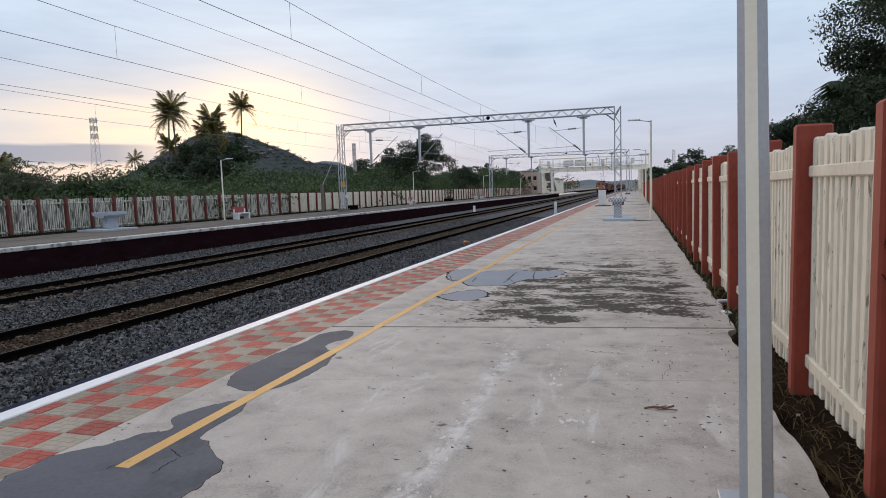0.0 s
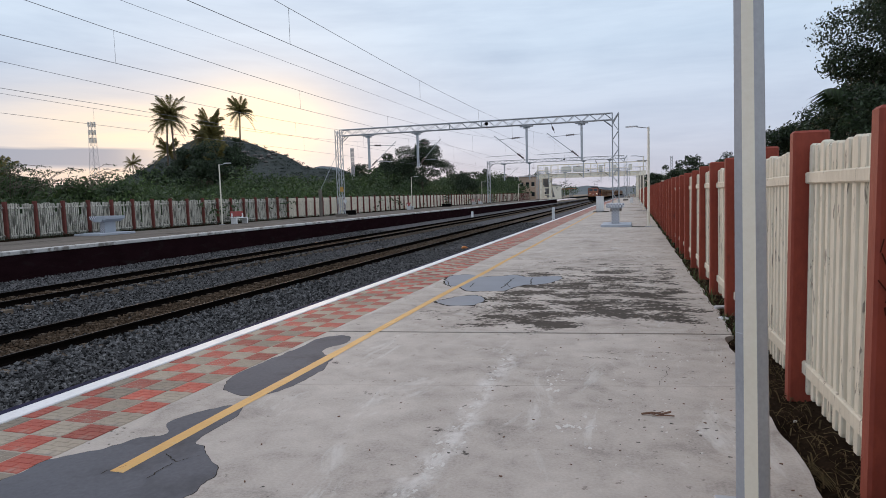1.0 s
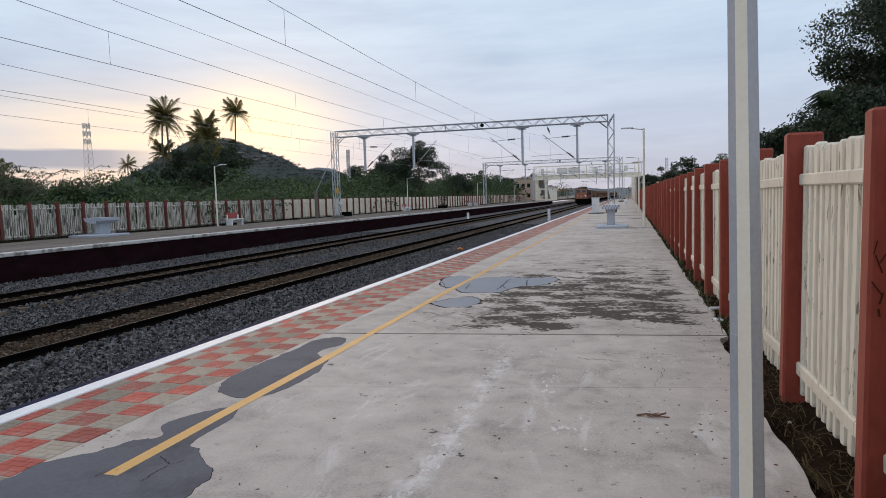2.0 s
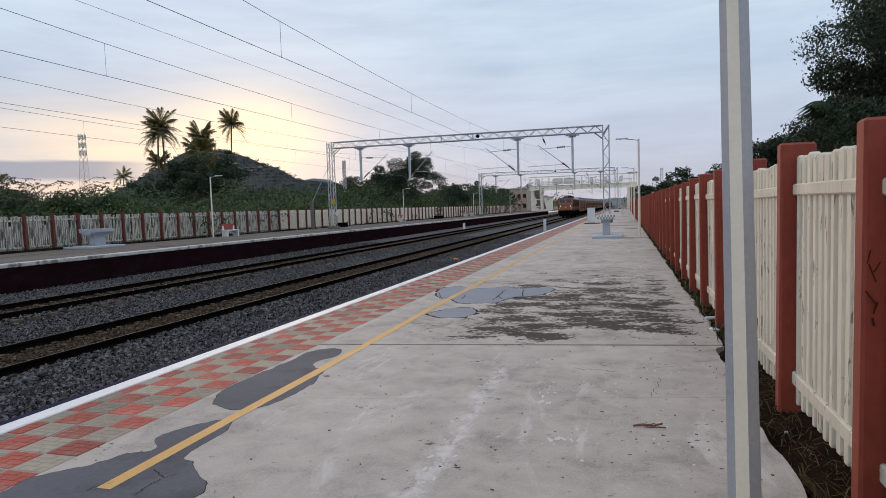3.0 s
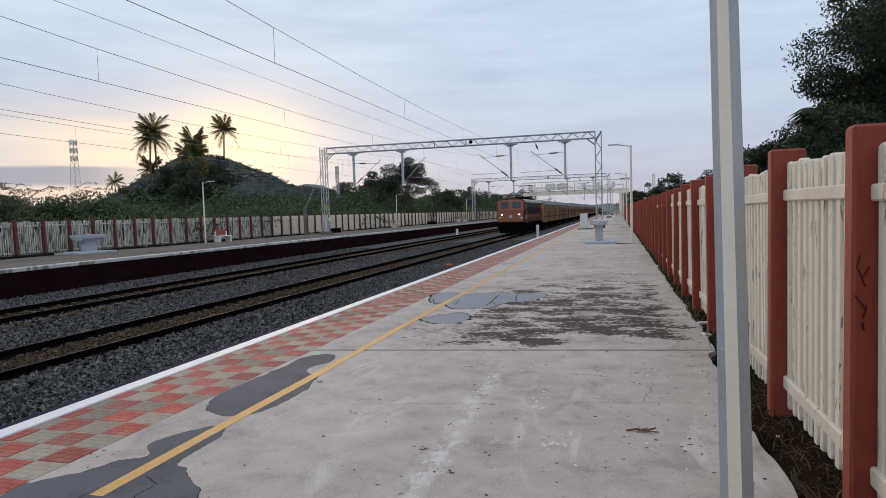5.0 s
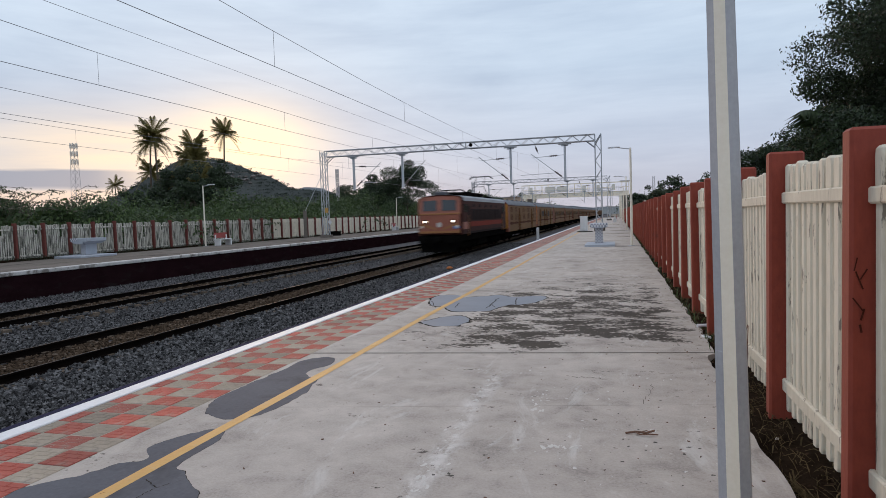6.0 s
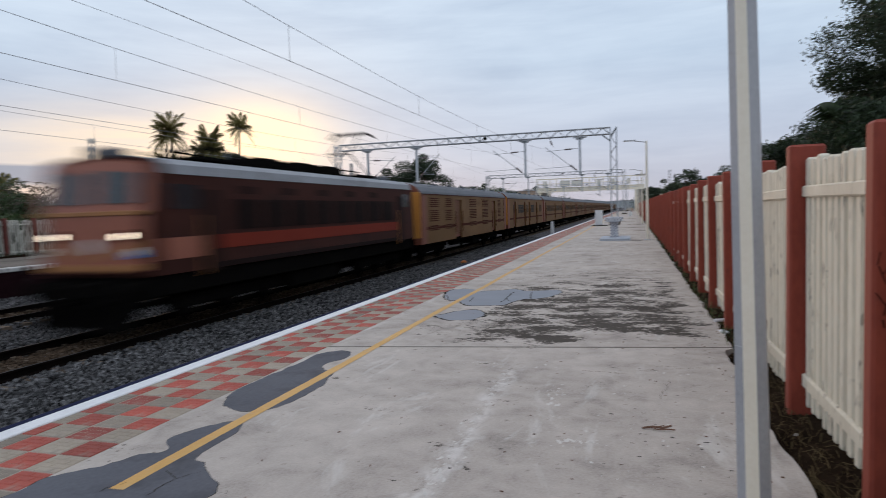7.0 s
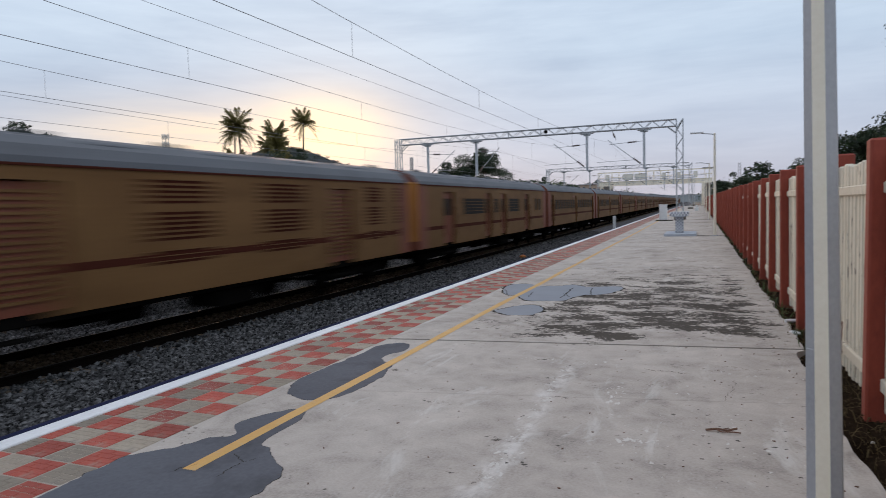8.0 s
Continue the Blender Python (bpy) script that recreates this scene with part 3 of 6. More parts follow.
def scored_tile(wide, deep):
    """A cement tile scored with a brick pattern: a bed with low blocks in four rows."""
    s = Shape().box(-deep / 2, -deep / 2 + wide, -deep / 2, deep / 2, -0.03, -0.003)
    for r in range(4):
        y0, y1 = -deep / 2 + r * deep / 4 + 0.002, -deep / 2 + (r + 1) * deep / 4 - 0.002
        cuts = [-deep / 2, -deep / 2 + deep * (0.5 if r % 2 else 0.25), -deep / 2 + deep * (1.0 if r % 2 else 0.75), deep / 2]
        for x0, x1 in zip(cuts, cuts[1:]):
            x0, x1 = x0 + 0.002, min(x1, -deep / 2 + wide) - 0.002
            if x1 - x0 < 0.01:
                continue
            k = len(s.v)
            s.v += [(x0, y0, -0.003), (x1, y0, -0.003), (x1, y1, -0.003), (x0, y1, -0.003), (x0 + 0.003, y0 + 0.003, 0.0), (x1 - 0.003, y0 + 0.003, 0.0), (x1 - 0.003, y1 - 0.003, 0.0), (x0 + 0.003, y1 - 0.003, 0.0)]
            s.f += [(k + 4, k + 5, k + 6, k + 7), (k, k + 1, k + 5, k + 4), (k + 1, k + 2, k + 6, k + 5), (k + 2, k + 3, k + 7, k + 6), (k + 3, k, k + 4, k + 7)]
    return s


def edge_tiles(p):
    """Chequered tiles along the edge: those close by one by one, the rest in rows."""
    T, rng = 0.27, random.Random(5)
    size = T - 0.012
    me = {}
    for c, m in ((0, M_TILE_R), (1, M_TILE_G)):
        me[c] = scored_tile(size, size).mesh("edge_tile", m)
        me[c, "cut"] = scored_tile(0.129, size).mesh("cut_tile", m)
    far = {0: Shape(), 1: Shape()}
    made = 0
    for j in range(-60, 640):
        y = 3.465 + (j - 0) * T
        for i in range(4):
            x = -3.575 - T / 2 - i * T
            col = (i + j) % 2
            if 1.2 < y and made < 300:
                z = rng.uniform(-0.0015, 0.0025)
                if i == 3:
                    part("edge_tile", me[col, "cut"], None, p, at=pose(-4.392 + size / 2, y, z, rng.uniform(-.3, .3), rng.uniform(-.3, .3)) @ Matrix.Translation((-0.129, 0, 0)))
                else:
                    part("edge_tile", me[col], None, p, at=pose(x, y, z, rng.uniform(-.3, .3), rng.uniform(-.3, .3), rng.uniform(-.4, .4)))
                made += 1
            else:
                x0 = -4.521 if i == 3 else x - size / 2
                far[col].box(x0, x + size / 2, y - size / 2, y + size / 2, -0.03, rng.uniform(-0.001, 0.002))
    tagged(part("far_red_tiles", far[0], M_TILE_R_FAR, p), kind="stuff")
    tagged(part("far_grey_tiles", far[1], M_TILE_G_FAR, p), kind="stuff")


def patches(p):
    """Smooth darker cement repairs, shallow water and cracks."""
    # corner points of each repair and pool, rounded and frayed by ragged()
    for z, seed, corners in ((0.0017, 1.0, [(-3.45, 1.6), (-3.57, 2.85), (-3.53, 3.04), (-3.34, 3.25), (-3.25, 3.47), (-3.14, 3.52), (-3.15, 3.60), (-3.27, 3.72), (-3.24, 3.9), (-3.15, 4.07), (-3.06, 4.18), (-2.96, 4.2), (-2.86, 3.98), (-2.85, 3.7), (-2.82, 3.47), (-2.70, 3.39), (-2.56, 3.27), (-2.43, 3.15), (-2.36, 3.0), (-2.36, 2.7), (-2.5, 2.2), (-2.6, 1.7), (-3.0, 1.4)]),
                             (0.0018, 4.0, [(-3.38, 4.56), (-3.54, 4.9), (-3.555, 5.2), (-3.52, 5.75), (-3.50, 6.1), (-3.51, 6.46), (-3.39, 6.65), (-3.22, 6.68), (-3.11, 6.5), (-3.09, 6.3), (-3.18, 6.1), (-3.16, 5.92), (-3.06, 5.81), (-2.95, 5.79), (-2.88, 5.5), (-2.82, 5.3), (-2.83, 4.85), (-2.9, 4.55), (-3.1, 4.42)])):
        part("cement_patch", Shape().prism(ragged(corners, seed, 0.028), -0.01, z), M_PATCH, p, "smooth dark grey cement repair")
        part("patch_rim", Shape().prism(ragged(corners, seed + 0.1, 0.034, 0.004), -0.01, 0.0011), M_CRACK, p, "dark dirty edge of the repair")
    for z, seed, corners in ((0.0017, 11.0, [(-3.5, 11.7), (-3.5, 12.3), (-3.17, 12.42), (-2.93, 12.05), (-2.8, 12.12), (-2.49, 12.26), (-2.3, 12.44), (-1.96, 12.15), (-1.43, 12.3), (-1.31, 11.96), (-1.43, 11.4), (-1.65, 11.11), (-1.84, 11.06), (-1.99, 10.74), (-2.1, 10.33), (-2.4, 10.26), (-2.7, 10.28), (-3.0, 10.75), (-3.27, 10.95)]),
                             (0.0018, 13.0, [(-2.89, 9.12), (-2.82, 9.39), (-2.67, 9.68), (-2.41, 9.78), (-2.21, 9.44), (-2.22, 9.1), (-2.32, 8.87), (-2.61, 8.84)])):
        part("puddle", Shape().prism(ragged(corners, seed, 0.03), -0.01, z), M_WATER, p, "shallow rain water on cement")
        part("puddle_rim", Shape().prism(ragged(corners, seed + 0.3, 0.07, 0.03), -0.01, 0.0010), M_CRACK, p, "dark damp rim")
    for cx, cy, rx, ry, seed in ((0.25, 30.1, 0.85, 0.22, 21.0), (0.35, 41.0, 0.6, 0.18, 22.0), (0.3, 54.8, 0.8, 0.3, 23.0), (-0.5, 47.0, 0.9, 0.25, 24.0), (0.1, 79.4, 0.9, 0.35, 28.0), (-0.4, 66.0, 1.0, 0.35, 29.0)):
        part("damp_patch", Shape().prism(blob(cx, cy, rx, ry, 0.0, seed, 0.9, 60), -0.01, 0.0010), M_CRACK, p, "dark damp patch")
    rng = random.Random(3)

    def crack(x, y, dx, dy, w, n=14):
        s = Shape()
        for i in range(n + 1):
            t = i / n
            jog = min(0.015, 0.05 * math.hypot(dx, dy))
            ox, oy = rng.gauss(0, 0.7 * jog), rng.gauss(0, jog)
            s.v += [(x + dx * t + ox - w * dy / 3, y + dy * t + oy, 0.0032), (x + dx * t + ox + w, y + dy * t + oy + w, 0.0032)]
            if i:
                s.f.append((2 * i - 2, 2 * i - 1, 2 * i + 1, 2 * i))
        part("crack", s, M_CRACK, p)

    def cracked(pts, w):
        for (xa, ya), (xb, yb) in zip(pts, pts[1:]):
            crack(xa, ya, xb - xa, yb - ya, w, 6)

    # trail of spilt lime: crusts and specks
    trail = Shape()
    for x0, y0, x1, y1, wide, n in ((-1.20, 6.1, -1.15, 3.4, 0.035, 90), (-0.65, 5.7, -0.63, 5.0, 0.035, 40), (-0.48, 4.3, -0.28, 4.28, 0.03, 26), (-0.2, 5.9, 0.45, 3.6, 0.5, 60), (-2.2, 6.4, 0.6, 6.2, 0.5, 40), (-1.15, 3.5, -1.16, 2.4, 0.05, 50)):
        for i in range(n):
            t = rng.random()
            x, y = x0 + (x1 - x0) * t + rng.gauss(0, wide) + 0.03 * wobble(t * 9, x0, 1), y0 + (y1 - y0) * t + rng.gauss(0, 0.02)
            r = 0.004 + 0.013 * rng.random() ** 3
            trail.prism(blob(x, y, r, r * rng.uniform(0.8, 2.4), rng.uniform(-0.5, 0.5), x * 9 + y * 3, 1.2, 9), -0.01, 0.0008 + 0.0006 * rng.random())
    # shallow pits where the skim has broken out
    pits = Shape()
    for cx, cy, spread, n in ((0.15, 4.25, 0.14, 16), (0.42, 3.95, 0.12, 14), (0.02, 5.0, 0.12, 9), (0.3, 4.75, 0.2, 12), (-0.35, 4.0, 0.25, 10), (-0.1, 5.8, 0.3, 14), (0.55, 4.5, 0.12, 10), (-1.12, 3.72, 0.06, 22), (-1.2, 4.6, 0.05, 8), (-2.2, 5.6, 0.5, 10), (-1.9, 3.9, 0.4, 8)):
        for i in range(n // 2):
            x, y = rng.gauss(cx, spread), rng.gauss(cy, spread)
            r = 0.0025 + 0.009 * rng.random() ** 2.5
            pits.prism(blob(x, y, r * rng.uniform(0.8, 2.0), r, rng.uniform(-1, 1), x * 7 + y * 5, 1.1, 9), -0.01, 0.0010 + 0.0005 * rng.random())
    tagged(part("pits", pits, M_PIT, p, "small dark broken-out pits"), kind="stuff")
    tagged(part("lime_trail", trail, M_LIME, p, "dried spilt lime"), kind="stuff")
    cracked([(-2.73, 2.92), (-2.75, 3.07), (-2.73, 3.15), (-2.70, 3.21), (-2.65, 3.28)], 0.006)
    cracked([(-2.88, 3.26), (-2.79, 3.19), (-2.73, 3.16)], 0.005)
    cracked([(-3.06, 2.90), (-3.06, 2.95), (-3.00, 3.03)], 0.007)
    cracked([(-2.19, 10.63), (-2.20, 11.22), (-2.23, 11.93)], 0.016)
    cracked([(-2.24, 11.15), (-2.06, 10.74)], 0.012)
    cracked([(-1.89, 11.94), (-1.75, 11.10)], 0.02)
    cracked([(-3.43, 11.47), (-3.12, 10.67)], 0.012)
    cracked([(-2.76, 10.70), (-2.81, 11.19)], 0.012)
    cracked([(-1.22, 6.09), (-1.18, 6.16)], 0.01)
    crack(0.0, 6.25, 0.62, 0.25, 0.005)
    crack(-0.5, 6.2, 0.4, -0.05, 0.005)
    crack(0.2, 5.4, 0.1, 0.6, 0.003)


def far_platform():
    p = thing("platform_2", "opposite concrete platform with maroon side wall and white edge", "platform", kind="structure")
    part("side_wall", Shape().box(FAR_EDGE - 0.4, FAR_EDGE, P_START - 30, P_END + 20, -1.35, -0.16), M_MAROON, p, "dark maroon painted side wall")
    part("coping", Shape().box(FAR_EDGE - 0.42, FAR_EDGE + 0.05, P_START - 30, P_END + 20, -0.155, 0.0, 0.02), M_WHITE_WORN, p, "worn white painted edge")
    part("floor_slab", Shape().box(-30.6, FAR_EDGE - 0.425, P_START - 30, P_END + 20, -0.4, -0.008), M_CONC_FAR, p)
    s = Shape()
    rng = random.Random(8)
    for i in range(240):
        y = -20 + i * 0.8
        s.prism(blob(FENCE_L + 0.1, y, rng.uniform(0.15, 0.4), rng.uniform(0.3, 0.8), 0, i * 1.7, 0.6, 10), -0.3, rng.uniform(0.0, 0.12))
    tagged(part("soil_bank", s, M_SOIL, p), kind="stuff")


# ---- fences ----
def fence_panel(pitch):
    """One precast panel of upright slats with two rails on its face; in its own space it runs from 0 along y."""
    L = pitch - 0.13
    ring = [(-0.034, -0.036), (-0.026, -0.045), (0.026, -0.045), (0.034, -0.036), (0.034, 0.036), (0.026, 0.045), (-0.026, 0.045), (-0.034, 0.036)]
    slat = Shape()
    for (z0, k0), (z1, k1) in zip([(0.035, 0.7), (0.06, 0.88), (1.66, 0.88), (1.70, 1.18), (1.83, 1.18), (1.865, 1.0)], [(0.06, 0.88), (1.66, 0.88), (1.70, 1.18), (1.83, 1.18), (1.865, 1.0), (1.88, 0.62)]):
        k, n = len(slat.v), len(ring)
        slat.v += [(x, y * k0, z0) for x, y in ring] + [(x * (0.7 if z1 > 1.87 else 1.0), y * k1, z1) for x, y in ring]
        slat.f += [(k + i, k + (i + 1) % n, k + n + (i + 1) % n, k + n + i) for i in range(n)]
        if z0 < 0.04:
            slat.f.append(tuple(k + i for i in range(n)))
        if z1 > 1.87:
            slat.f.append(tuple(k + n + i for i in range(n)))
    rails = Shape().box(0.020, 0.056, -0.05, L + 0.05, 1.597, 1.682, 0.010).box(0.020, 0.056, -0.05, L + 0.05, 0.175, 0.275, 0.010)
    rails2 = Shape().box(-0.056, -0.020, -0.05, L + 0.05, 1.597, 1.682, 0.010).box(-0.056, -0.020, -0.05, L + 0.05, 0.175, 0.275, 0.010)
    return slat, rails, rails2, [0.06 + i * (L - 0.12) / 11 for i in range(12)]


def fence(name, label, face, y0, pitch, count, near_from, near_to, m_panel, m_post, flip, closed_from=1e9):
    """Posts with their broad side across the line of the fence, slatted panels between them."""
    f = thing(name, label, "fence", kind="structure")
    rng = random.Random(21)
    slat, rails, rails2, at = fence_panel(pitch)
    me_slat = slat.mesh("slat", m_panel)
    both = rails if flip else rails2  # rails on the platform side only
    me_rail = both.mesh("panel_rail", m_panel)
    variants = []
    for n in range(7):
        whole = Shape()
        for y in at:
            k, worn = len(whole.v), (rng.uniform(-0.05, 0.02) if flip else 0.0)
            thin = rng.uniform(0.78, 1.05) if flip else 1.0
            if flip and rng.random() < 0.07:
                worn -= rng.uniform(0.2, 1.3)
            whole.v += [(x, yy * thin + y, z + (worn if z > 1 else 0.0)) for x, yy, z in slat.v]
            whole.f += [tuple(i + k for i in q) for q in slat.f]
        k = len(whole.v)
        whole.v += both.v
        whole.f += [tuple(i + k for i in q) for q in both.f]
        variants.append(whole.mesh("panel", m_panel))
    # closed-up slats in the paler near-fence cream, farther along
    closed = Shape()
    for y in at:
        k = len(closed.v)
        closed.v += [(x, yy * 1.45 + y, z) for x, yy, z in slat.v]
        closed.f += [tuple(i + k for i in q) for q in slat.f]
    k = len(closed.v)
    closed.v += both.v
    closed.f += [tuple(i + k for i in q) for q in both.f]
    closed_panel = closed.mesh("panel", M_CREAM)
    post = Shape().box(0, 0.24, -0.065, 0.065, -0.3, 1.99, 0.016)
    me_post = post.mesh("post", m_post)
    for i in range(count):
        y = y0 + i * pitch
        lean = rng.uniform(-0.5, 0.5)
        dz = rng.uniform(-0.02, 0.02)
        part("post", me_post, None, f, at=pose(face if not flip else face - 0.24, y, dz, rng.uniform(-0.5, 0.5), lean, 0))
        x = face + 0.145 if not flip else face - 0.19
        m = pose(x, y + 0.065, rng.uniform(-0.02, 0.02), rng.uniform(-0.4, 0.4), rng.uniform(-0.8, 0.8), 0)
        if near_from <= y <= near_to:
            pn = part("panel", me_rail, None, f, at=m)
            for yy in at:
                part("slat", me_slat, None, pn, at=pose(rng.uniform(-0.005, 0.005), yy + rng.uniform(-0.007, 0.007), rng.uniform(-0.022, 0.016), rng.uniform(-0.5, 0.5), 0, rng.uniform(-3, 3)))
        else:
            part("panel", closed_panel if y > closed_from and rng.random() < 0.9 else variants[i * 3 % 7], None, f, at=m)
    return f


# ---- overhead line ----
G_Y, G_SPAN, G_TOP = 55.0, 64.5, 8.13
WIRES = (-21.0, -16.7, -11.6, -7.0)


def lattice(s, a, b, half, r, step, faces=True):
    """Four corner angles with zigzag lacing from a to b (upright or level)."""
    a, b = Vector(a), Vector(b)
    d = (b - a).normalized()
    u = Vector((1, 0, 0)) if abs(d.z) > 0.5 else Vector((0, 0, 1))
    w = Vector((0, 1, 0))
    legs = [(su, sw) for su in (-1, 1) for sw in (-1, 1)]
    for su, sw in legs:
        s.tube(a + u * su * half + w * sw * half, b + u * su * half + w * sw * half, r, 4)
    n = max(2, round((b - a).length / step))
    for fixed, moving in ((w, u), (u, w)):
        for sg in (-1, 1):
            for i in range(n):
                p, q = a + (b - a) * i / n, a + (b - a) * (i + 1) / n
                e = 1 if i % 2 else -1
                s.tube(p + fixed * sg * half + moving * half * e, q + fixed * sg * half - moving * half * e, r * 0.55, 4)
    return s


def gantry():
    g = thing("overhead_gantry", "grey galvanised lattice portal carrying the overhead wires", "gantry", pose(0, G_Y, 0), "overhead portals")
    xl, xr = -26.65, -1.45
    part("column", lattice(Shape(), (xl, 0, 0.0), (xl, 0, G_TOP), 0.25, 0.042, 0.75), M_GALV, g)
    part("column", lattice(Shape(), (xr, 0, 0.0), (xr, 0, G_TOP), 0.25, 0.042, 0.75), M_GALV, g)
    part("beam", lattice(Shape(), (xl + 0.25, 0, G_TOP - 0.29), (xr - 0.25, 0, G_TOP - 0.29), 0.27, 0.042, 0.62), M_GALV, g)
    for x, s in ((xl, 1), (xr, -1)):
        for w in (-0.25, 0.25):
            part("knee_brace", Shape().tube((x + 0.25 * s, w, 7.0), (x + 0.95 * s, w, G_TOP - 0.56), 0.045, 4), M_GALV, g)
            part("corner_brace", Shape().tube((x - 0.25 * s, w, G_TOP - 0.05), (x + 0.25 * s, w, 7.2), 0.035, 4), M_GALV, g)
    for x in (xl, xr):
        part("footing", Shape().box(x - 0.45, x + 0.45, -0.45, 0.45, -0.3, 0.25, 0.03), M_CONC_FAR, g, "concrete footing block")
    for x in (-15.65, -12.75):
        b = Shape()
        for z in (G_TOP - 0.56, G_TOP - 0.02):
            b.box(x - 0.2, x + 0.2, -0.33, 0.33, z - 0.03, z + 0.03)
        b.box(x - 0.05, x + 0.05, -0.33, -0.29, G_TOP - 0.56, G_TOP)
        part("splice_plate", b, M_GALV, g)
    part("beam_marker", Shape().tube((-12.3, -0.42, G_TOP - 0.3), (-12.3, -0.30, G_TOP - 0.3), 0.16, 10), M_BLACK, g, "round dark fitting")
    for x, wx, cx in ((-23.6, -21.0, -21.6), (-18.8, -16.7, -17.3), (-8.85, -11.6, -12.3), (-4.2, -7.0, -7.8)):
        s = 1 if wx > x else -1
        d = part("drop_post", Shape().box(x - 0.09, x + 0.09, -0.1, 0.1, 4.35, 7.42, 0.01).box(x - 0.55, x + 0.55, -0.12, 0.12, 7.40, 7.52, 0.02).box(x - 0.3, x + 0.3, -0.1, 0.1, 7.27, 7.40, 0.02), M_GALV, g)
        arm = Shape()
        arm.tube((x + 0.1 * s, 0, 4.55), (wx + 0.1 * s, 0, 6.78), 0.03, 5)
        arm.tube((x + 0.1 * s, 0, 6.55), (wx - 0.0 * s, 0, 6.42), 0.022, 5)
        arm.tube((x + 0.55 * s, 0, 5.05), (cx + 0.2 * s, 0, 4.92 + 0.05), 0.02, 5)
        part("cantilever", arm, M_GALV, d)
        for t0, t1, za, zb in ((0.08, 0.26, 4.55, 6.78), (0.2, 0.42, 6.55, 6.42)):
            xa, xb = x + 0.1 * s, wx
            ins = Shape()
            ins.tube((xa + (xb - xa) * t0, 0, za + (zb - za) * t0), (xa + (xb - xa) * (t1 + 0.018), 0, za + (zb - za) * (t1 + 0.018)), 0.045, 8)
            for i in range(5):
                t = t0 + (t1 - t0) * i / 4
                t2 = t + 0.018
                ins.tube((xa + (xb - xa) * t, 0, za + (zb - za) * t), (xa + (xb - xa) * t2, 0, za + (zb - za) * t2), 0.085, 8)
            part("insulator", ins, M_INSUL, d, "brown ribbed insulator")
    part("hanging_insulator", Shape().tube((-6.75, 0, 7.55), (-6.45, 0, 6.75), 0.02, 5).tube((-6.66, 0, 7.3), (-6.52, 0, 6.95), 0.07, 8), M_INSUL, g)
    return g


def overhead_wires():
    """Messenger wire with its sag, level contact wire and droppers, span by span."""
    spans = [G_Y + G_SPAN * k for k in range(-2, 5)]
    sag = lambda u: 6.62 - 4 * 1.05 * u * (1 - u)
    for wx in WIRES:
        t = thing("overhead_line", "thin dark overhead traction wires with droppers", "wire", group="overhead lines")
        mess = Shape()
        for y0, y1 in zip(spans, spans[1:]):
            mess.path([(wx, y0 + (y1 - y0) * i / 12, sag(i / 12)) for i in range(13)], 0.0068, 4)
            for k in range(7):
                y = y0 + 4.6 + 8.6 * k
                part("dropper", Shape().tube((wx, y, 4.92), (wx, y, sag((y - y0) / (y1 - y0))), 0.005, 4), M_WIRE, t)
        part("messenger_wire", mess, M_WIRE, t)
        part("contact_wire", Shape().tube((wx, spans[0], 4.93), (wx, spans[-1], 4.93), 0.0068, 4), M_WIRE, t)
    solid("feeder_wire", Shape().tube((-14.0, spans[0], 7.45), (-14.0, spans[-1], 7.45), 0.0068, 4), M_WIRE, "single dark feeder wire under the portals", "wire")


ground()
ballast()
for cx in TRACKS:
    track(cx)
P1 = near_platform()
far_platform()
patches(P1)
G1 = gantry()
for k in (-1, 1, 2):
    copy_thing(G1, pose(0, G_Y + k * G_SPAN, 0))
overhead_wires()


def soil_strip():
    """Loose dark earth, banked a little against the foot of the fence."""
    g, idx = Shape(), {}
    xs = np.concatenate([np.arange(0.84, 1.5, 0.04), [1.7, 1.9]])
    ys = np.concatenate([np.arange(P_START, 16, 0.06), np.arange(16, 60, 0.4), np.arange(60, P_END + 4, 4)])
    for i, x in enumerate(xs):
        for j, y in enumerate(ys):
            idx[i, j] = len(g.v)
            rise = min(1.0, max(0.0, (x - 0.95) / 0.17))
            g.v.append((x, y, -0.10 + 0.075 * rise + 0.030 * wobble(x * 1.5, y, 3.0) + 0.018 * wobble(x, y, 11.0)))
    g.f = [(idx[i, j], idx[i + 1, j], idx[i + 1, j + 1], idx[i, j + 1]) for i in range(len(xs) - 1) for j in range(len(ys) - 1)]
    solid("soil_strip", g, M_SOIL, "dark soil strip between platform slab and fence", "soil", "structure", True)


soil_strip()


# ---- train ----
def bogie(parent, yc, axles):
    b = Shape()
    half = axles[-1]
    for s in (-1, 1):
        b.box(s * 1.02 - 0.09, s * 1.02 + 0.09, yc - half - 0.7, yc + half + 0.7, 0.45, 0.75, 0.03)
        for a in axles:
            for q in ((-a, a) if a else (0,)):
                b.box(s * 1.05 - 0.14, s * 1.05 + 0.14, yc + q - 0.2, yc + q + 0.2, 0.3, 0.65, 0.03)
                for d in (-0.35, 0.35):
                    b.tube((s * 1.05, yc + q + d, 0.5), (s * 1.05, yc + q + d, 0.9), 0.09, 8)
    b.box(-0.9, 0.9, yc - 0.3, yc + 0.3, 0.45, 0.95, 0.03)
    bo = part("bogie", b, M_BLACK, parent)
    for a in axles:
        for q in ((-a, a) if a else (0,)):
            part("wheelset", Shape().tube((-0.9, yc + q, 0.5), (-0.77, yc + q, 0.5), 0.5, 20).tube((0.77, yc + q, 0.5), (0.9, yc + q, 0.5), 0.5, 20).tube((-0.9, yc + q, 0.5), (0.9, yc + q, 0.5), 0.08, 8), M_RAIL, bo)


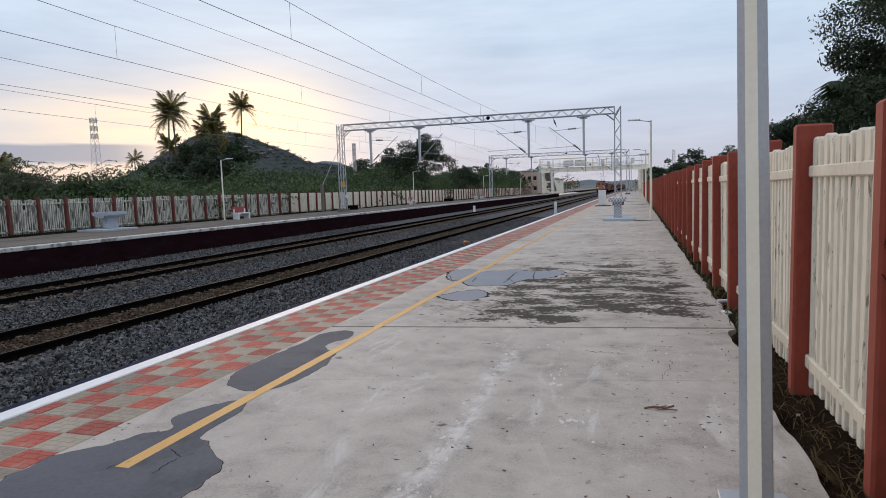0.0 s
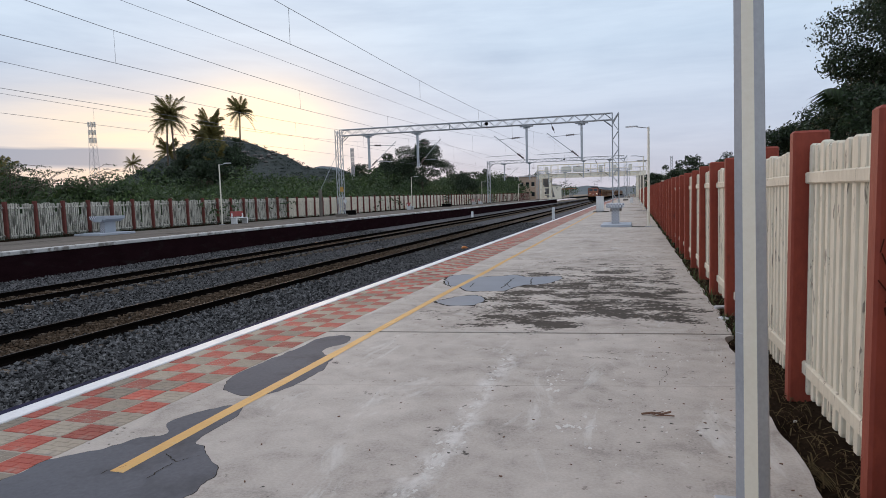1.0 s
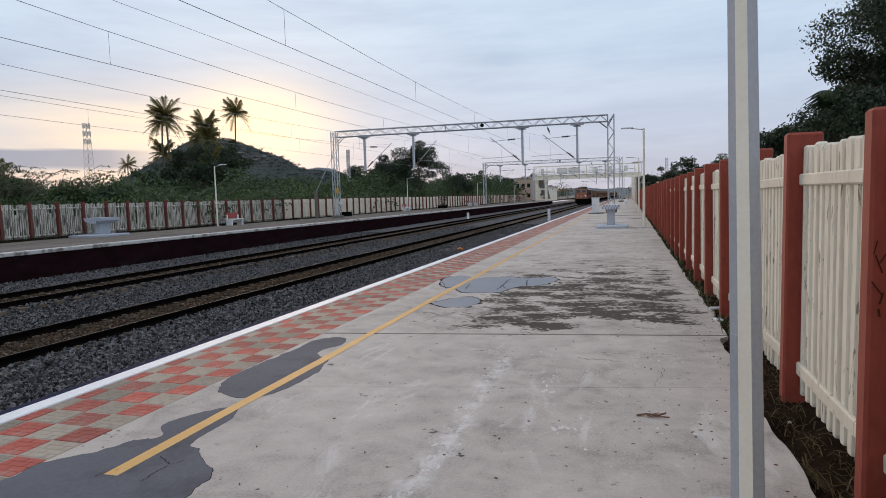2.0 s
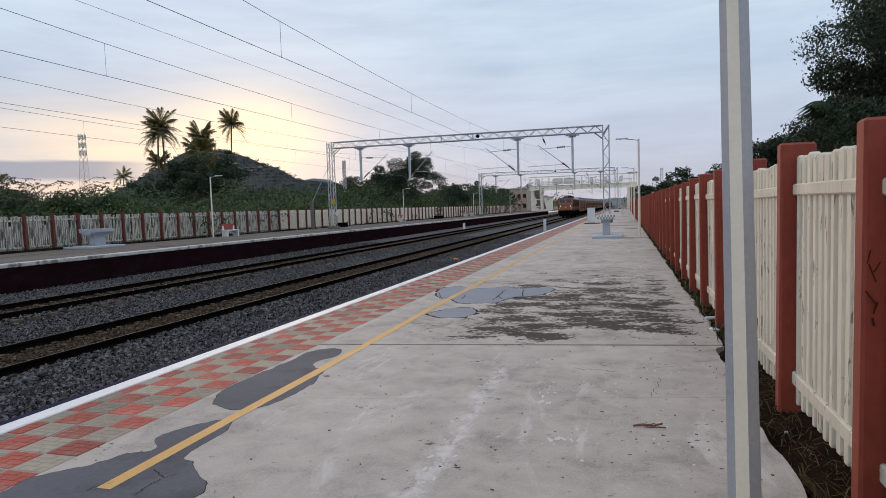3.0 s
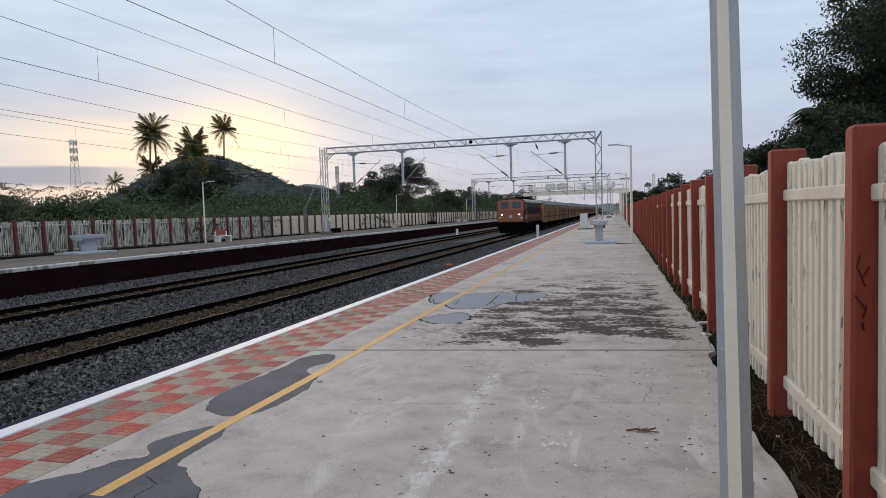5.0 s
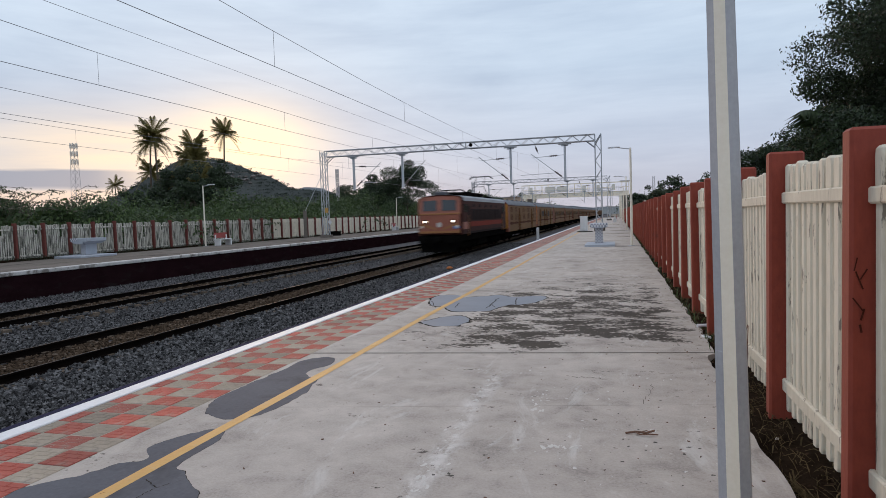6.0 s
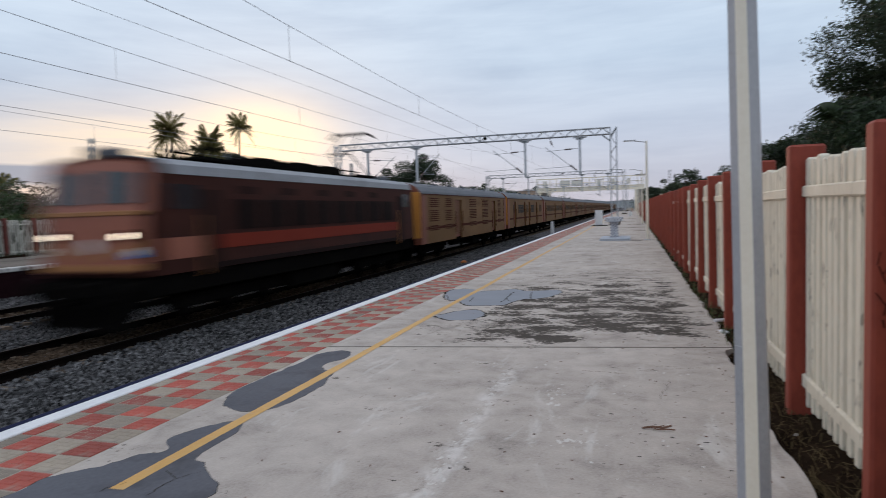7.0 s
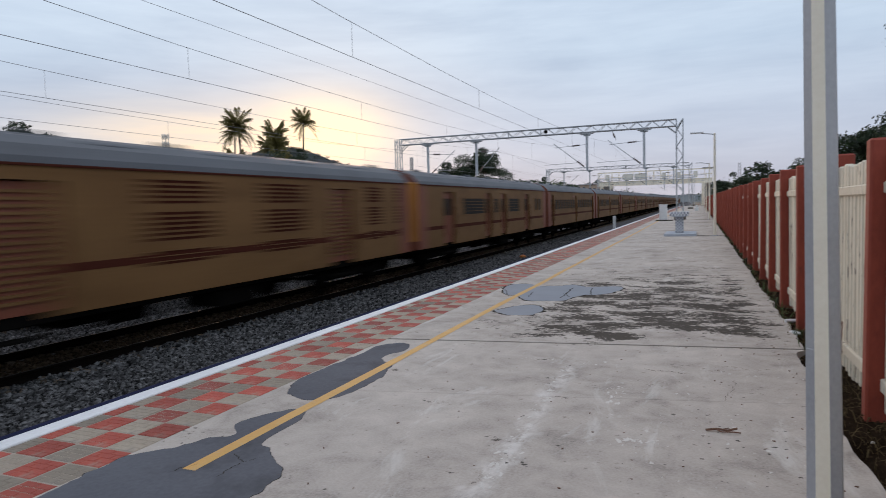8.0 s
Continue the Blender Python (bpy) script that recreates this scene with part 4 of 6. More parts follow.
def pantograph(loco, y, raised):
    z0, zt = 4.0, 5.82 if raised else 4.35
    mid, knee = (zt + z0) / 2, y - 1.0 if raised else y - 0.9
    p = part("pantograph", Shape().box(-0.8, 0.8, y - 0.9, y + 0.9, z0, z0 + 0.08, 0.02), M_BLACK, loco, "raised pantograph" if raised else "lowered pantograph")
    for s in (-0.5, 0.5):
        part("lower_arm", Shape().tube((s * 1.2, y + 0.7, z0 + 0.07), (s * 0.9, knee, mid), 0.03, 5), M_BLACK, p)
        part("upper_arm", Shape().tube((s * 0.9, knee, mid), (s * 0.7, y + 0.25, zt - 0.02), 0.025, 5), M_BLACK, p)
    part("cross_tube", Shape().tube((-0.45, knee, mid), (0.45, knee, mid), 0.025, 5), M_BLACK, p)
    part("head_tube", Shape().tube((-0.36, y + 0.05, zt - 0.02), (-0.36, y + 0.45, zt - 0.02), 0.02, 5), M_BLACK, p)
    part("head_tube", Shape().tube((0.36, y + 0.05, zt - 0.02), (0.36, y + 0.45, zt - 0.02), 0.02, 5), M_BLACK, p)
    for d in (-0.18, 0.18):
        part("contact_strip", Shape().path([(-1.0, y + 0.25 + d, zt - 0.2), (-0.75, y + 0.25 + d, zt), (0.75, y + 0.25 + d, zt), (1.0, y + 0.25 + d, zt - 0.2)], 0.03, 5), M_BLACK, p)


def locomotive():
    L = 16.9
    lo = thing("locomotive", "brown-red electric locomotive with orange cab front, headlamps lit", "locomotive")
    prof = [(1.52, 1.32), (1.52, 3.55), (1.47, 3.72), (1.28, 3.85), (0.7, 3.91), (0.0, 3.93)]
    full = prof + [(-x, z) for x, z in reversed(prof[:-1])]
    # cab fronts lean back above the waist
    body = Shape()
    k0 = []
    for y, sx, _ in ((0.0, 0.95, 0), (0.16, 1.0, 0), (L - 0.16, 1.0, 0), (L, 0.95, 0)):
        k0.append(len(body.v))
        end = y < 0.2 or y > L - 0.2
        for x, z in full:
            lean = 0.0
            if end and z > 2.7:
                lean = (z - 2.7) * 0.16
            if end:
                lean += 0.10 * (abs(x) / 1.5) ** 3
            body.v.append((x * sx, y + (lean if y < 5 else -lean), z))
    n = len(full)
    for a, b in zip(k0, k0[1:]):
        body.f += [(a + i, a + (i + 1) % n, b + (i + 1) % n, b + i) for i in range(n)]
    body.f += [tuple(k0[0] + i for i in range(n)), tuple(k0[-1] + i for i in range(n))]
    part("body", body, M_LOCO, lo, "brown-red body shell")
    skin = [(1.535, 3.52), (1.50, 3.735), (1.30, 3.872), (0.7, 3.932), (0.0, 3.952)]
    part("roof", Shape().loft(skin + [(-x, z) for x, z in reversed(skin[:-1])] + [(-1.3, 3.6), (1.3, 3.6)], 0.55, L - 0.55), M_LOCOROOF, lo, "silver-grey roof")
    part("underframe", Shape().box(-1.42, 1.42, 0.3, L - 0.3, 0.85, 1.33, 0.03), M_BLACK, lo)
    for s in (-1, 1):
        x = s * 1.525
        side = lambda y0, y1, z0, z1, d=0.012: Shape().box(min(x, x + s * d), max(x, x + s * d), y0, y1, z0, z1)
        part("side_stripe", side(2.3, L - 2.3, 1.78, 2.12), M_LOCOSTRIPE, lo, "red stripe along the side")
        part("lower_band", side(2.3, L - 2.3, 1.33, 1.46, 0.02), M_LOCODARK, lo)
        for i in range(8):
            y = 2.9 + i * 1.42
            g = part("louvre_panel", side(y, y + 1.2, 2.22, 2.98, 0.02), M_LOCODARK, lo, "dark ventilation louvre")
            lv = Shape()
            for j in range(7):
                z = 2.28 + j * 0.1
                lv.box(min(x + s * 0.02, x + s * 0.04), max(x + s * 0.02, x + s * 0.04), y + 0.06, y + 1.14, z, z + 0.035)
            part("louvre", lv, M_LOCODARK, g)
        for i in range(5):
            part("side_window", side(3.3 + i * 2.1, 3.9 + i * 2.1, 3.12, 3.32, 0.014), M_LOCODARK, lo)
        for y in (0.75, L - 1.65):
            part("cab_window", side(y, y + 0.75, 2.75, 3.3, 0.014), M_GLASS, lo)
        for y in (1.75, L - 2.25):
            part("cab_door", side(y, y + 0.55, 1.25, 3.2, 0.02), M_LOCODARK, lo)
            part("handrail", Shape().tube((x + s * 0.06, y - 0.08, 1.2), (x + s * 0.06, y - 0.08, 2.6), 0.02, 5), M_LOCOYELLOW, lo)
        part("cab_side_panel", side(0.35, 1.7, 1.64, 2.12, 0.013), M_LOCOFRONT, lo, "orange cab flank stripe")
    # cab fronts
    for y, s in ((0.0, -1), (L, 1)):
        f = lambda x0, x1, z0, z1, d, back=0.0: Shape().box(x0, x1, min(y + s * (d - 0.05) - s * back, y + s * d - s * back), max(y + s * (d - 0.05) - s * back, y + s * d - s * back), z0, z1, 0.01)
        part("front_panel", f(-1.38, 1.38, 1.42, 2.68, 0.03), M_LOCOFRONT, lo, "orange lower cab front")
        part("front_band", f(-1.40, 1.40, 2.64, 2.74, 0.06), M_LOCOYELLOW, lo, "orange-yellow waist band")
        part("front_stripe", f(-1.38, 1.38, 1.44, 1.58, 0.045), M_LOCOYELLOW, lo)
        chev = Shape()
        for q in (-1, 1):
            chev.poly([(q * 1.25, y + s * 0.036, 1.98), (q * 1.25, y + s * 0.036, 2.12), (q * 0.25, y + s * 0.036, 1.76), (q * 0.15, y + s * 0.036, 1.60)])
        part("chevron", chev, M_LOCOYELLOW, lo, "yellow chevron bars")
        part("emblem", Shape().tube((0, y + s * 0.03, 1.98), (0, y + s * 0.055, 1.98), 0.17, 20), M_LIME, lo, "plain pale round emblem")
        for q in (-1, 1):
            w = Shape()
            pts = [(q * 0.17, 2.90), (q * 1.14, 2.90), (q * 1.10, 3.56), (q * 0.17, 3.60)]
            front = [(px, y + s * (0.0 - (pz - 2.7) * 0.16 - 0.10 * (abs(px) / 1.5) ** 3 + 0.03), pz) for px, pz in pts]
            w.poly(front)
            w.poly([(a, b - s * 0.05, c) for a, b, c in front])
            for i in range(4):
                a, b = front[i], front[(i + 1) % 4]
                w.poly([a, b, (b[0], b[1] - s * 0.05, b[2]), (a[0], a[1] - s * 0.05, a[2])])
            part("windscreen", w, M_GLASS, lo, "dark windscreen")
            up = Shape()
            ring = [(q * 0.0, 2.70), (q * 1.43, 2.70), (q * 1.42, 3.56), (q * 1.36, 3.70), (q * 1.2, 3.80), (q * 0.0, 3.86)]
            up.poly([(px, y + s * (0.012 - (pz - 2.7) * 0.16 - 0.10 * (abs(px) / 1.5) ** 3), pz) for px, pz in ring])
            part("cab_brow", up, M_LOCOFRONT, lo, "orange panel round the windscreen")
            h = part("headlamp", Shape().tube((q * 0.95, y + s * 0.02, 2.2), (q * 0.95, y + s * 0.10, 2.2), 0.14, 14), M_BLACK, lo)
            part("lens", Shape().tube((q * 0.95, y + s * 0.10, 2.2), (q * 0.95, y + s * 0.115, 2.2), 0.075, 14), M_HEAD if y == 0 else M_GLASS, h)
            part("marker_lamp", Shape().tube((q * 1.2, y + s * 0.02, 1.86), (q * 1.2, y + s * 0.08, 1.86), 0.09, 10), M_BOARD, lo)
            b = part("buffer", Shape().tube((q * 0.98, y, 1.08), (q * 0.98, y + s * 0.55, 1.08), 0.12, 10).tube((q * 0.98, y + s * 0.55, 1.08), (q * 0.98, y + s * 0.61, 1.08), 0.26, 16), M_BLACK, lo)
        part("buffer_beam", f(-1.45, 1.45, 0.80, 1.22, 0.08), M_BLACK, lo)
        cow = Shape()
        cow.poly([(-1.35, y + s * 0.15, 0.80), (1.35, y + s * 0.15, 0.80), (1.15, y + s * 0.45, 0.22), (-1.15, y + s * 0.45, 0.22)])
        cow.poly([(-1.35, y - s * 0.1, 0.80), (1.35, y - s * 0.1, 0.80), (1.15, y + s * 0.35, 0.22), (-1.15, y + s * 0.35, 0.22)])
        for i in range(11):
            x = -1.15 + i * 0.23
            cow.box(x - 0.03, x + 0.03, min(y + s * 0.2, y + s * 0.5), max(y + s * 0.2, y + s * 0.5), 0.22, 0.80)
        part("cowcatcher", cow, M_BLACK, lo)
        part("coupler", Shape().box(-0.18, 0.18, min(y, y + s * 0.65), max(y, y + s * 0.65), 0.9, 1.2, 0.03), M_BLACK, lo)
        part("roof_lamp", Shape().box(-0.4, 0.4, min(y - s * 0.35, y - s * 0.85), max(y - s * 0.35, y - s * 0.85), 3.90, 4.15, 0.05), M_COACHROOF, lo)
        part("number_plate", f(0.95, 1.35, 2.2 - 0.48, 2.2 - 0.32, 0.05), M_BLUE, lo, "small blue plate")
    roof = Shape()
    for y in (5.2, 7.4, 9.4):
        roof.box(-0.75, 0.75, y, y + 1.5, 3.90, 4.26, 0.05)
    for i in range(8):
        y = 4.2 + i * 1.2
        roof.tube((0.5, y, 3.85), (0.5, y, 4.2), 0.06, 8)
    roof.tube((0.5, 4.6, 4.2), (0.5, 13.0, 4.2), 0.025, 5)
    part("roof_equipment", roof, M_BLACK, lo, "dark roof equipment and busbars")
    pantograph(lo, 3.2, False)
    pantograph(lo, L - 3.6, True)
    for yc in (3.4, L - 3.4):
        bogie(lo, yc, (0, 1.7))
    part("tank", Shape().box(-1.25, 1.25, 6.2, 9.4, 0.35, 0.85, 0.05), M_BLACK, lo)
    return lo


C_LEN = 20.85


def coach(kind):
    label = {"parcel": "ochre parcel van with louvred sides and grey roof", "brake": "ochre luggage brake coach with few windows", "sit": "ochre passenger coach with barred windows and brown stripe"}[kind]
    co = thing("railway_coach", label, "railway coach", group="train coaches")
    L, W = C_LEN, 1.60
    prof = [(W - 0.04, 1.02), (W, 1.20), (W, 3.20)]
    doors = {"parcel": [(6.0, 1.4), (15.7, 1.2)], "brake": [(2.55, 1.15), (8.0, 0.8), (10.6, 0.85), (15.4, 1.0)], "sit": [(1.0, 0.85), (10.3, 0.6), (L - 1.85, 0.85)]}[kind]
    # side walls with door recesses
    for s in (-1, 1):
        y, side = 0.0, None
        lo, hi = min(s * (W - 0.08), s * W), max(s * (W - 0.08), s * W)
        for dy, w in doors + [(L, 0)]:
            panel = part("side_panel", Shape().box(lo, hi, y, dy, 0.94, 3.37), M_COACH, co, "ochre side panel")
            part("stripe", Shape().box(min(s * W, s * (W + 0.006)), max(s * W, s * (W + 0.006)), y, dy, 1.62, 1.76), M_COACHSTRIPE, panel, "brown stripe")
            side = side or panel
            y = dy + w
        for dy, w in doors:
            part("door_head", Shape().box(lo, hi, dy, dy + w, 3.12, 3.37), M_COACH, co)
        for e0, e1 in ((0.0, 0.75), (L - 0.75, L)):
            part("end_band", Shape().box(min(s * W, s * (W + 0.009)), max(s * W, s * (W + 0.009)), e0, e1, 0.95, 3.33), M_COACHEND, co, "maroon band at the coach end")
        part("gutter", Shape().box(min(s * W, s * (W + 0.03)), max(s * W, s * (W + 0.03)), 0, L, 3.34, 3.38), M_COACHSTRIPE, side)
        for dy, w in doors:
            d = part("door", Shape().box(min(s * (W - 0.16), s * (W - 0.11)), max(s * (W - 0.16), s * (W - 0.11)), dy, dy + w, 1.02, 3.1), M_COACHEND, co, "brown recessed door")
            if kind != "parcel":
                part("door_window", Shape().box(min(s * (W - 0.112), s * (W - 0.10)), max(s * (W - 0.112), s * (W - 0.10)), dy + 0.15, dy + w - 0.15, 2.15, 2.85), M_COACHWIN, d)
            else:
                lv = Shape()
                for j in range(16):
                    z = 1.2 + j * 0.115
                    lv.box(min(s * (W - 0.11), s * (W - 0.07)), max(s * (W - 0.11), s * (W - 0.07)), dy + 0.1, dy + w - 0.1, z, z + 0.05)
                part("louvre", lv, M_COACH, d)
            part("footstep", Shape().box(min(s * (W - 0.25), s * (W + 0.02)), max(s * (W - 0.25), s * (W + 0.02)), dy + 0.05, dy + w - 0.05, 0.62, 0.66), M_BLACK, co)
            for hy in (dy - 0.06, dy + w + 0.06):
                part("handrail", Shape().tube((s * (W + 0.04), hy, 1.3), (s * (W + 0.04), hy, 2.5), 0.018, 5), M_COACHSTRIPE, co)

        def window(y, w, z0=2.12, z1=2.78, bars=True):
            g = part("window", Shape().box(min(s * (W - 0.02), s * (W + 0.004)), max(s * (W - 0.02), s * (W + 0.004)), y, y + w, z0, z1), M_COACHWIN, co)
            fr = Shape()
            a, b = s * (W + 0.002), s * (W + 0.022)
            a, b = min(a, b), max(a, b)
            fr.box(a, b, y - 0.05, y + w + 0.05, z1, z1 + 0.05).box(a, b, y - 0.05, y + w + 0.05, z0 - 0.05, z0)
            fr.box(a, b, y - 0.05, y, z0, z1).box(a, b, y + w, y + w + 0.05, z0, z1)
            if bars:
                for j in range(1, 5):
                    z = z0 + (z1 - z0) * j / 5
                    fr.box(a, b, y, y + w, z - 0.008, z + 0.008)
            part("window_frame", fr, M_COACH, g)

        if kind == "parcel":
            for y, w in ((1.3, 1.5), (4.1, 1.2), (9.3, 1.75), (12.7, 1.75), (17.8, 1.0), (19.8, 0.7)):
                for z0, n in ((2.74, 5), (2.02, 6), (1.56, 3)):
                    lv, gap_shade = Shape(), Shape()
                    for j in range(n):
                        z = z0 + j * 0.10
                        lv.box(min(s * W, s * (W + 0.03)), max(s * W, s * (W + 0.03)), y - 0.02, y + w + 0.02, z + 0.05, z + 0.065)
                        # raised dark strip paints the shade of the gap under each slat
                        gap_shade.box(min(s * W, s * (W + 0.004)), max(s * W, s * (W + 0.004)), y, y + w, z - 0.005, z + 0.05)
                    g = part("louvre_block", lv, M_COACH, co)
                    part("louvre_gap_shade", gap_shade, M_COACHSTRIPE, g, "dark strips painted as shade between louvre slats")
        elif kind == "brake":
            for y, w, b in ((4.85, 2.9, True), (9.3, 0.7, True), (11.95, 2.1, True), (17.9, 0.5, False), (18.8, 0.5, False)):
                window(y, w, 2.15, 2.85, b)
        else:
            for i in range(8):
                window(2.25 + i * 0.98, 0.76)
                window(11.4 + i * 0.98, 0.76)
            part("small_window", Shape().box(min(s * W, s * (W + 0.006)), max(s * W, s * (W + 0.006)), 0.3, 0.65, 2.3, 2.75), M_COACHWIN, co)
            part("name_board", Shape().box(min(s * W, s * (W + 0.02)), max(s * W, s * (W + 0.02)), 9.0, 10.0, 2.98, 3.12), M_COACHEND, co, "plain dark board bar")
    rp = [(W - 0.01, 3.35), (W - 0.06, 3.50), (W - 0.26, 3.71), (W - 0.62, 3.88), (0.55, 3.98), (0.0, 4.02)]
    full = rp + [(-x, z) for x, z in reversed(rp[:-1])]
    part("roof", Shape().loft(full, 0, L), M_COACHROOF, co, "grey curved roof", smooth=False)
    cowl = Shape().box(-0.12, 0.12, 0, 0.35, 0, 0.18, 0.03).mesh("roof_vent", M_COACHROOF)
    strip = Shape().box(-0.09, 0.09, 0, 0.9, 0, 0.11, 0.02).mesh("roof_strip", M_COACHROOF)
    for i in range(7):
        y = 1.6 + i * 3.0
        for s in (-0.75, 0.75):
            part("roof_vent", cowl, None, co, at=pose(s, y, 3.84))
        part("roof_strip", strip, None, co, at=pose(1.07, y + 1.0, 3.72))
    for y, s in ((0.0, -1), (L, 1)):
        endw = rp + [(-x, z) for x, z in reversed(rp[:-1])] + [(-W, 0.94), (W, 0.94)]
        part("end_wall", Shape().loft(endw, y + s * 0.002, y + s * 0.05), M_COACHEND, co, "maroon end wall")
        hood = Shape()
        hood.box(-0.75, -0.45, min(y + s * 0.05, y + s * 0.42), max(y + s * 0.05, y + s * 0.42), 1.1, 3.35, 0.05)
        hood.box(0.45, 0.75, min(y + s * 0.05, y + s * 0.42), max(y + s * 0.05, y + s * 0.42), 1.1, 3.35, 0.05)
        hood.box(-0.75, 0.75, min(y + s * 0.05, y + s * 0.42), max(y + s * 0.05, y + s * 0.42), 3.1, 3.42, 0.05)
        part("gangway_hood", hood, M_BLACK, co)
        part("corner_panel", Shape().box(0.78, 1.58, min(y + s * 0.05, y + s * 0.075), max(y + s * 0.05, y + s * 0.075), 1.25, 3.45, 0.01), M_HOOD if kind != "sit" and s < 0 else M_COACHEND, co, "orange-yellow end corner" if kind != "sit" and s < 0 else "")
        for q in (-1, 1):
            part("buffer", Shape().tube((q * 0.98, y, 1.08), (q * 0.98, y + s * 0.42, 1.08), 0.09, 10).tube((q * 0.98, y + s * 0.42, 1.08), (q * 0.98, y + s * 0.47, 1.08), 0.22, 14), M_BLACK, co)
    part("underframe", Shape().box(-1.45, 1.45, 0.2, L - 0.2, 0.82, 1.02, 0.02), M_BLACK, co)
    u = Shape()
    u.box(-1.3, -0.3, 8.5, 10.6, 0.35, 0.82, 0.04).box(0.3, 1.3, 11.2, 13.0, 0.4, 0.82, 0.04)
    u.tube((0.4, 9.0, 0.6), (0.4, 10.4, 0.6), 0.22, 12)
    part("equipment_box", u, M_BLACK, co)
    for yc in (3.3, L - 3.3):
        bogie(co, yc, (1.45,))
    return co


TRAIN = [(locomotive(), 0.0)]
first, second, sitting = coach("parcel"), coach("brake"), coach("sit")
TRAIN += [(first, 17.6), (second, 17.6 + 21.7), (sitting, 17.6 + 2 * 21.7)]
for k in range(3, 17):
    TRAIN.append((copy_thing(sitting, Matrix.Identity(4)), 17.6 + k * 21.7))
FRONT = [(0, 217.5), (1.5, 171.8), (3, 126.4), (4.5, 82.8), (6, 39.8), (7, 10.9), (8, -18.0)]


def motions():
    for vehicle, back in TRAIN:
        walk(vehicle, [(t, pose(TRACKS[0], y + back, RAIL_Z)) for t, y in FRONT])


# ---- plants and hills ----
def leaves(clumps, size, seed, flat=0.0, spread=False):
    """Leaf blades strewn through ellipsoid clumps of (x, y, z, rx, ry, rz, count)."""
    rng = np.random.default_rng(seed)
    pts, far = [], []
    for cx, cy, cz, rx, ry, rz, n in clumps:
        far.append(np.full((n, 1), max(1.0, min(1.8, (rx + rz) / 2.2)) if spread else 1.0))
        d = rng.normal(size=(n, 3))
        d /= np.linalg.norm(d, axis=1, keepdims=True)
        r = rng.uniform(0.35, 1.0, (n, 1)) ** 0.6 * (1 + rng.normal(0, 0.10, (n, 1)))
        pts.append(d * r * np.array([rx, ry, rz]) + np.array([cx, cy, cz]))
    p = np.concatenate(pts)
    n = len(p)
    a = rng.normal(size=(n, 3))
    a[:, 2] *= 1 - flat
    a /= np.linalg.norm(a, axis=1, keepdims=True)
    b = np.cross(a, rng.normal(size=(n, 3)))
    b /= np.linalg.norm(b, axis=1, keepdims=True)
    s = rng.uniform(0.6, 1.4, (n, 1)) * size * np.concatenate(far)
    w = s * 0.42
    v = np.stack([p - a * s, p + b * w, p + a * s, p - b * w], 1).reshape(-1, 3)
    f = np.arange(4 * n).reshape(-1, 4)
    return v, f


def leaf_mesh(name, clumps, size, seed, material, spread=False):
    v, f = leaves(clumps, size, seed, 0.0, spread)
    me = bpy.data.meshes.new(name)
    me.from_pydata(v.tolist(), [], f.tolist())
    me.materials.append(material)
    return me


def tree(x, y, z, height, radius, seed, material, label, leaf=0.2, count=6000, trunk=0.25, bare=0.0, low=0.35, clump=0.34):
    rng = random.Random(seed)
    t = thing("tree", label, "tree", pose(x, y, z))
    w = Shape()
    top = Vector((rng.uniform(-0.3, 0.3), rng.uniform(-0.3, 0.3), height * low))
    w.tube((0, 0, -0.2), top * 0.5, trunk, 8, trunk * 0.8)
    w.tube(top * 0.5, top, trunk * 0.8, 8, trunk * 0.65)
    clumps = []
    n = rng.randint(9, 12)
    for i in range(n):
        a = i * 2.4 + rng.uniform(-0.4, 0.4)
        r = radius * math.sqrt((i + 0.6) / n) * rng.uniform(0.75, 1.05)
        zz = height * (low + (1 - low) * (1 - (r / (radius * 1.15)) ** 2) * rng.uniform(0.72, 1.0))
        end = Vector((r * math.cos(a), r * math.sin(a), zz))
        mid = top.lerp(end, 0.5) + Vector((rng.uniform(-0.3, 0.3), rng.uniform(-0.3, 0.3), 0.12 * height * rng.random()))
        w.tube(top, mid, trunk * 0.42, 6, trunk * 0.26)
        w.tube(mid, end, trunk * 0.26, 5, trunk * 0.08)
        q = radius * clump
        for k in range(4):
            c = end + Vector((rng.gauss(0, q * 0.7), rng.gauss(0, q * 0.7), rng.gauss(0, q * 0.45)))
            w.tube(mid, c, trunk * 0.1, 4, trunk * 0.03)
            s = rng.uniform(0.55, 1.0)
            clumps.append((c.x, c.y, c.z, q * s, q * s, q * s * 0.62, int(count / (4 * n) * (1 - bare))))
    part("trunk", w, M_BARK, t)
    part("crown", leaf_mesh("crown", clumps, leaf, seed, material), None, t)
    return t


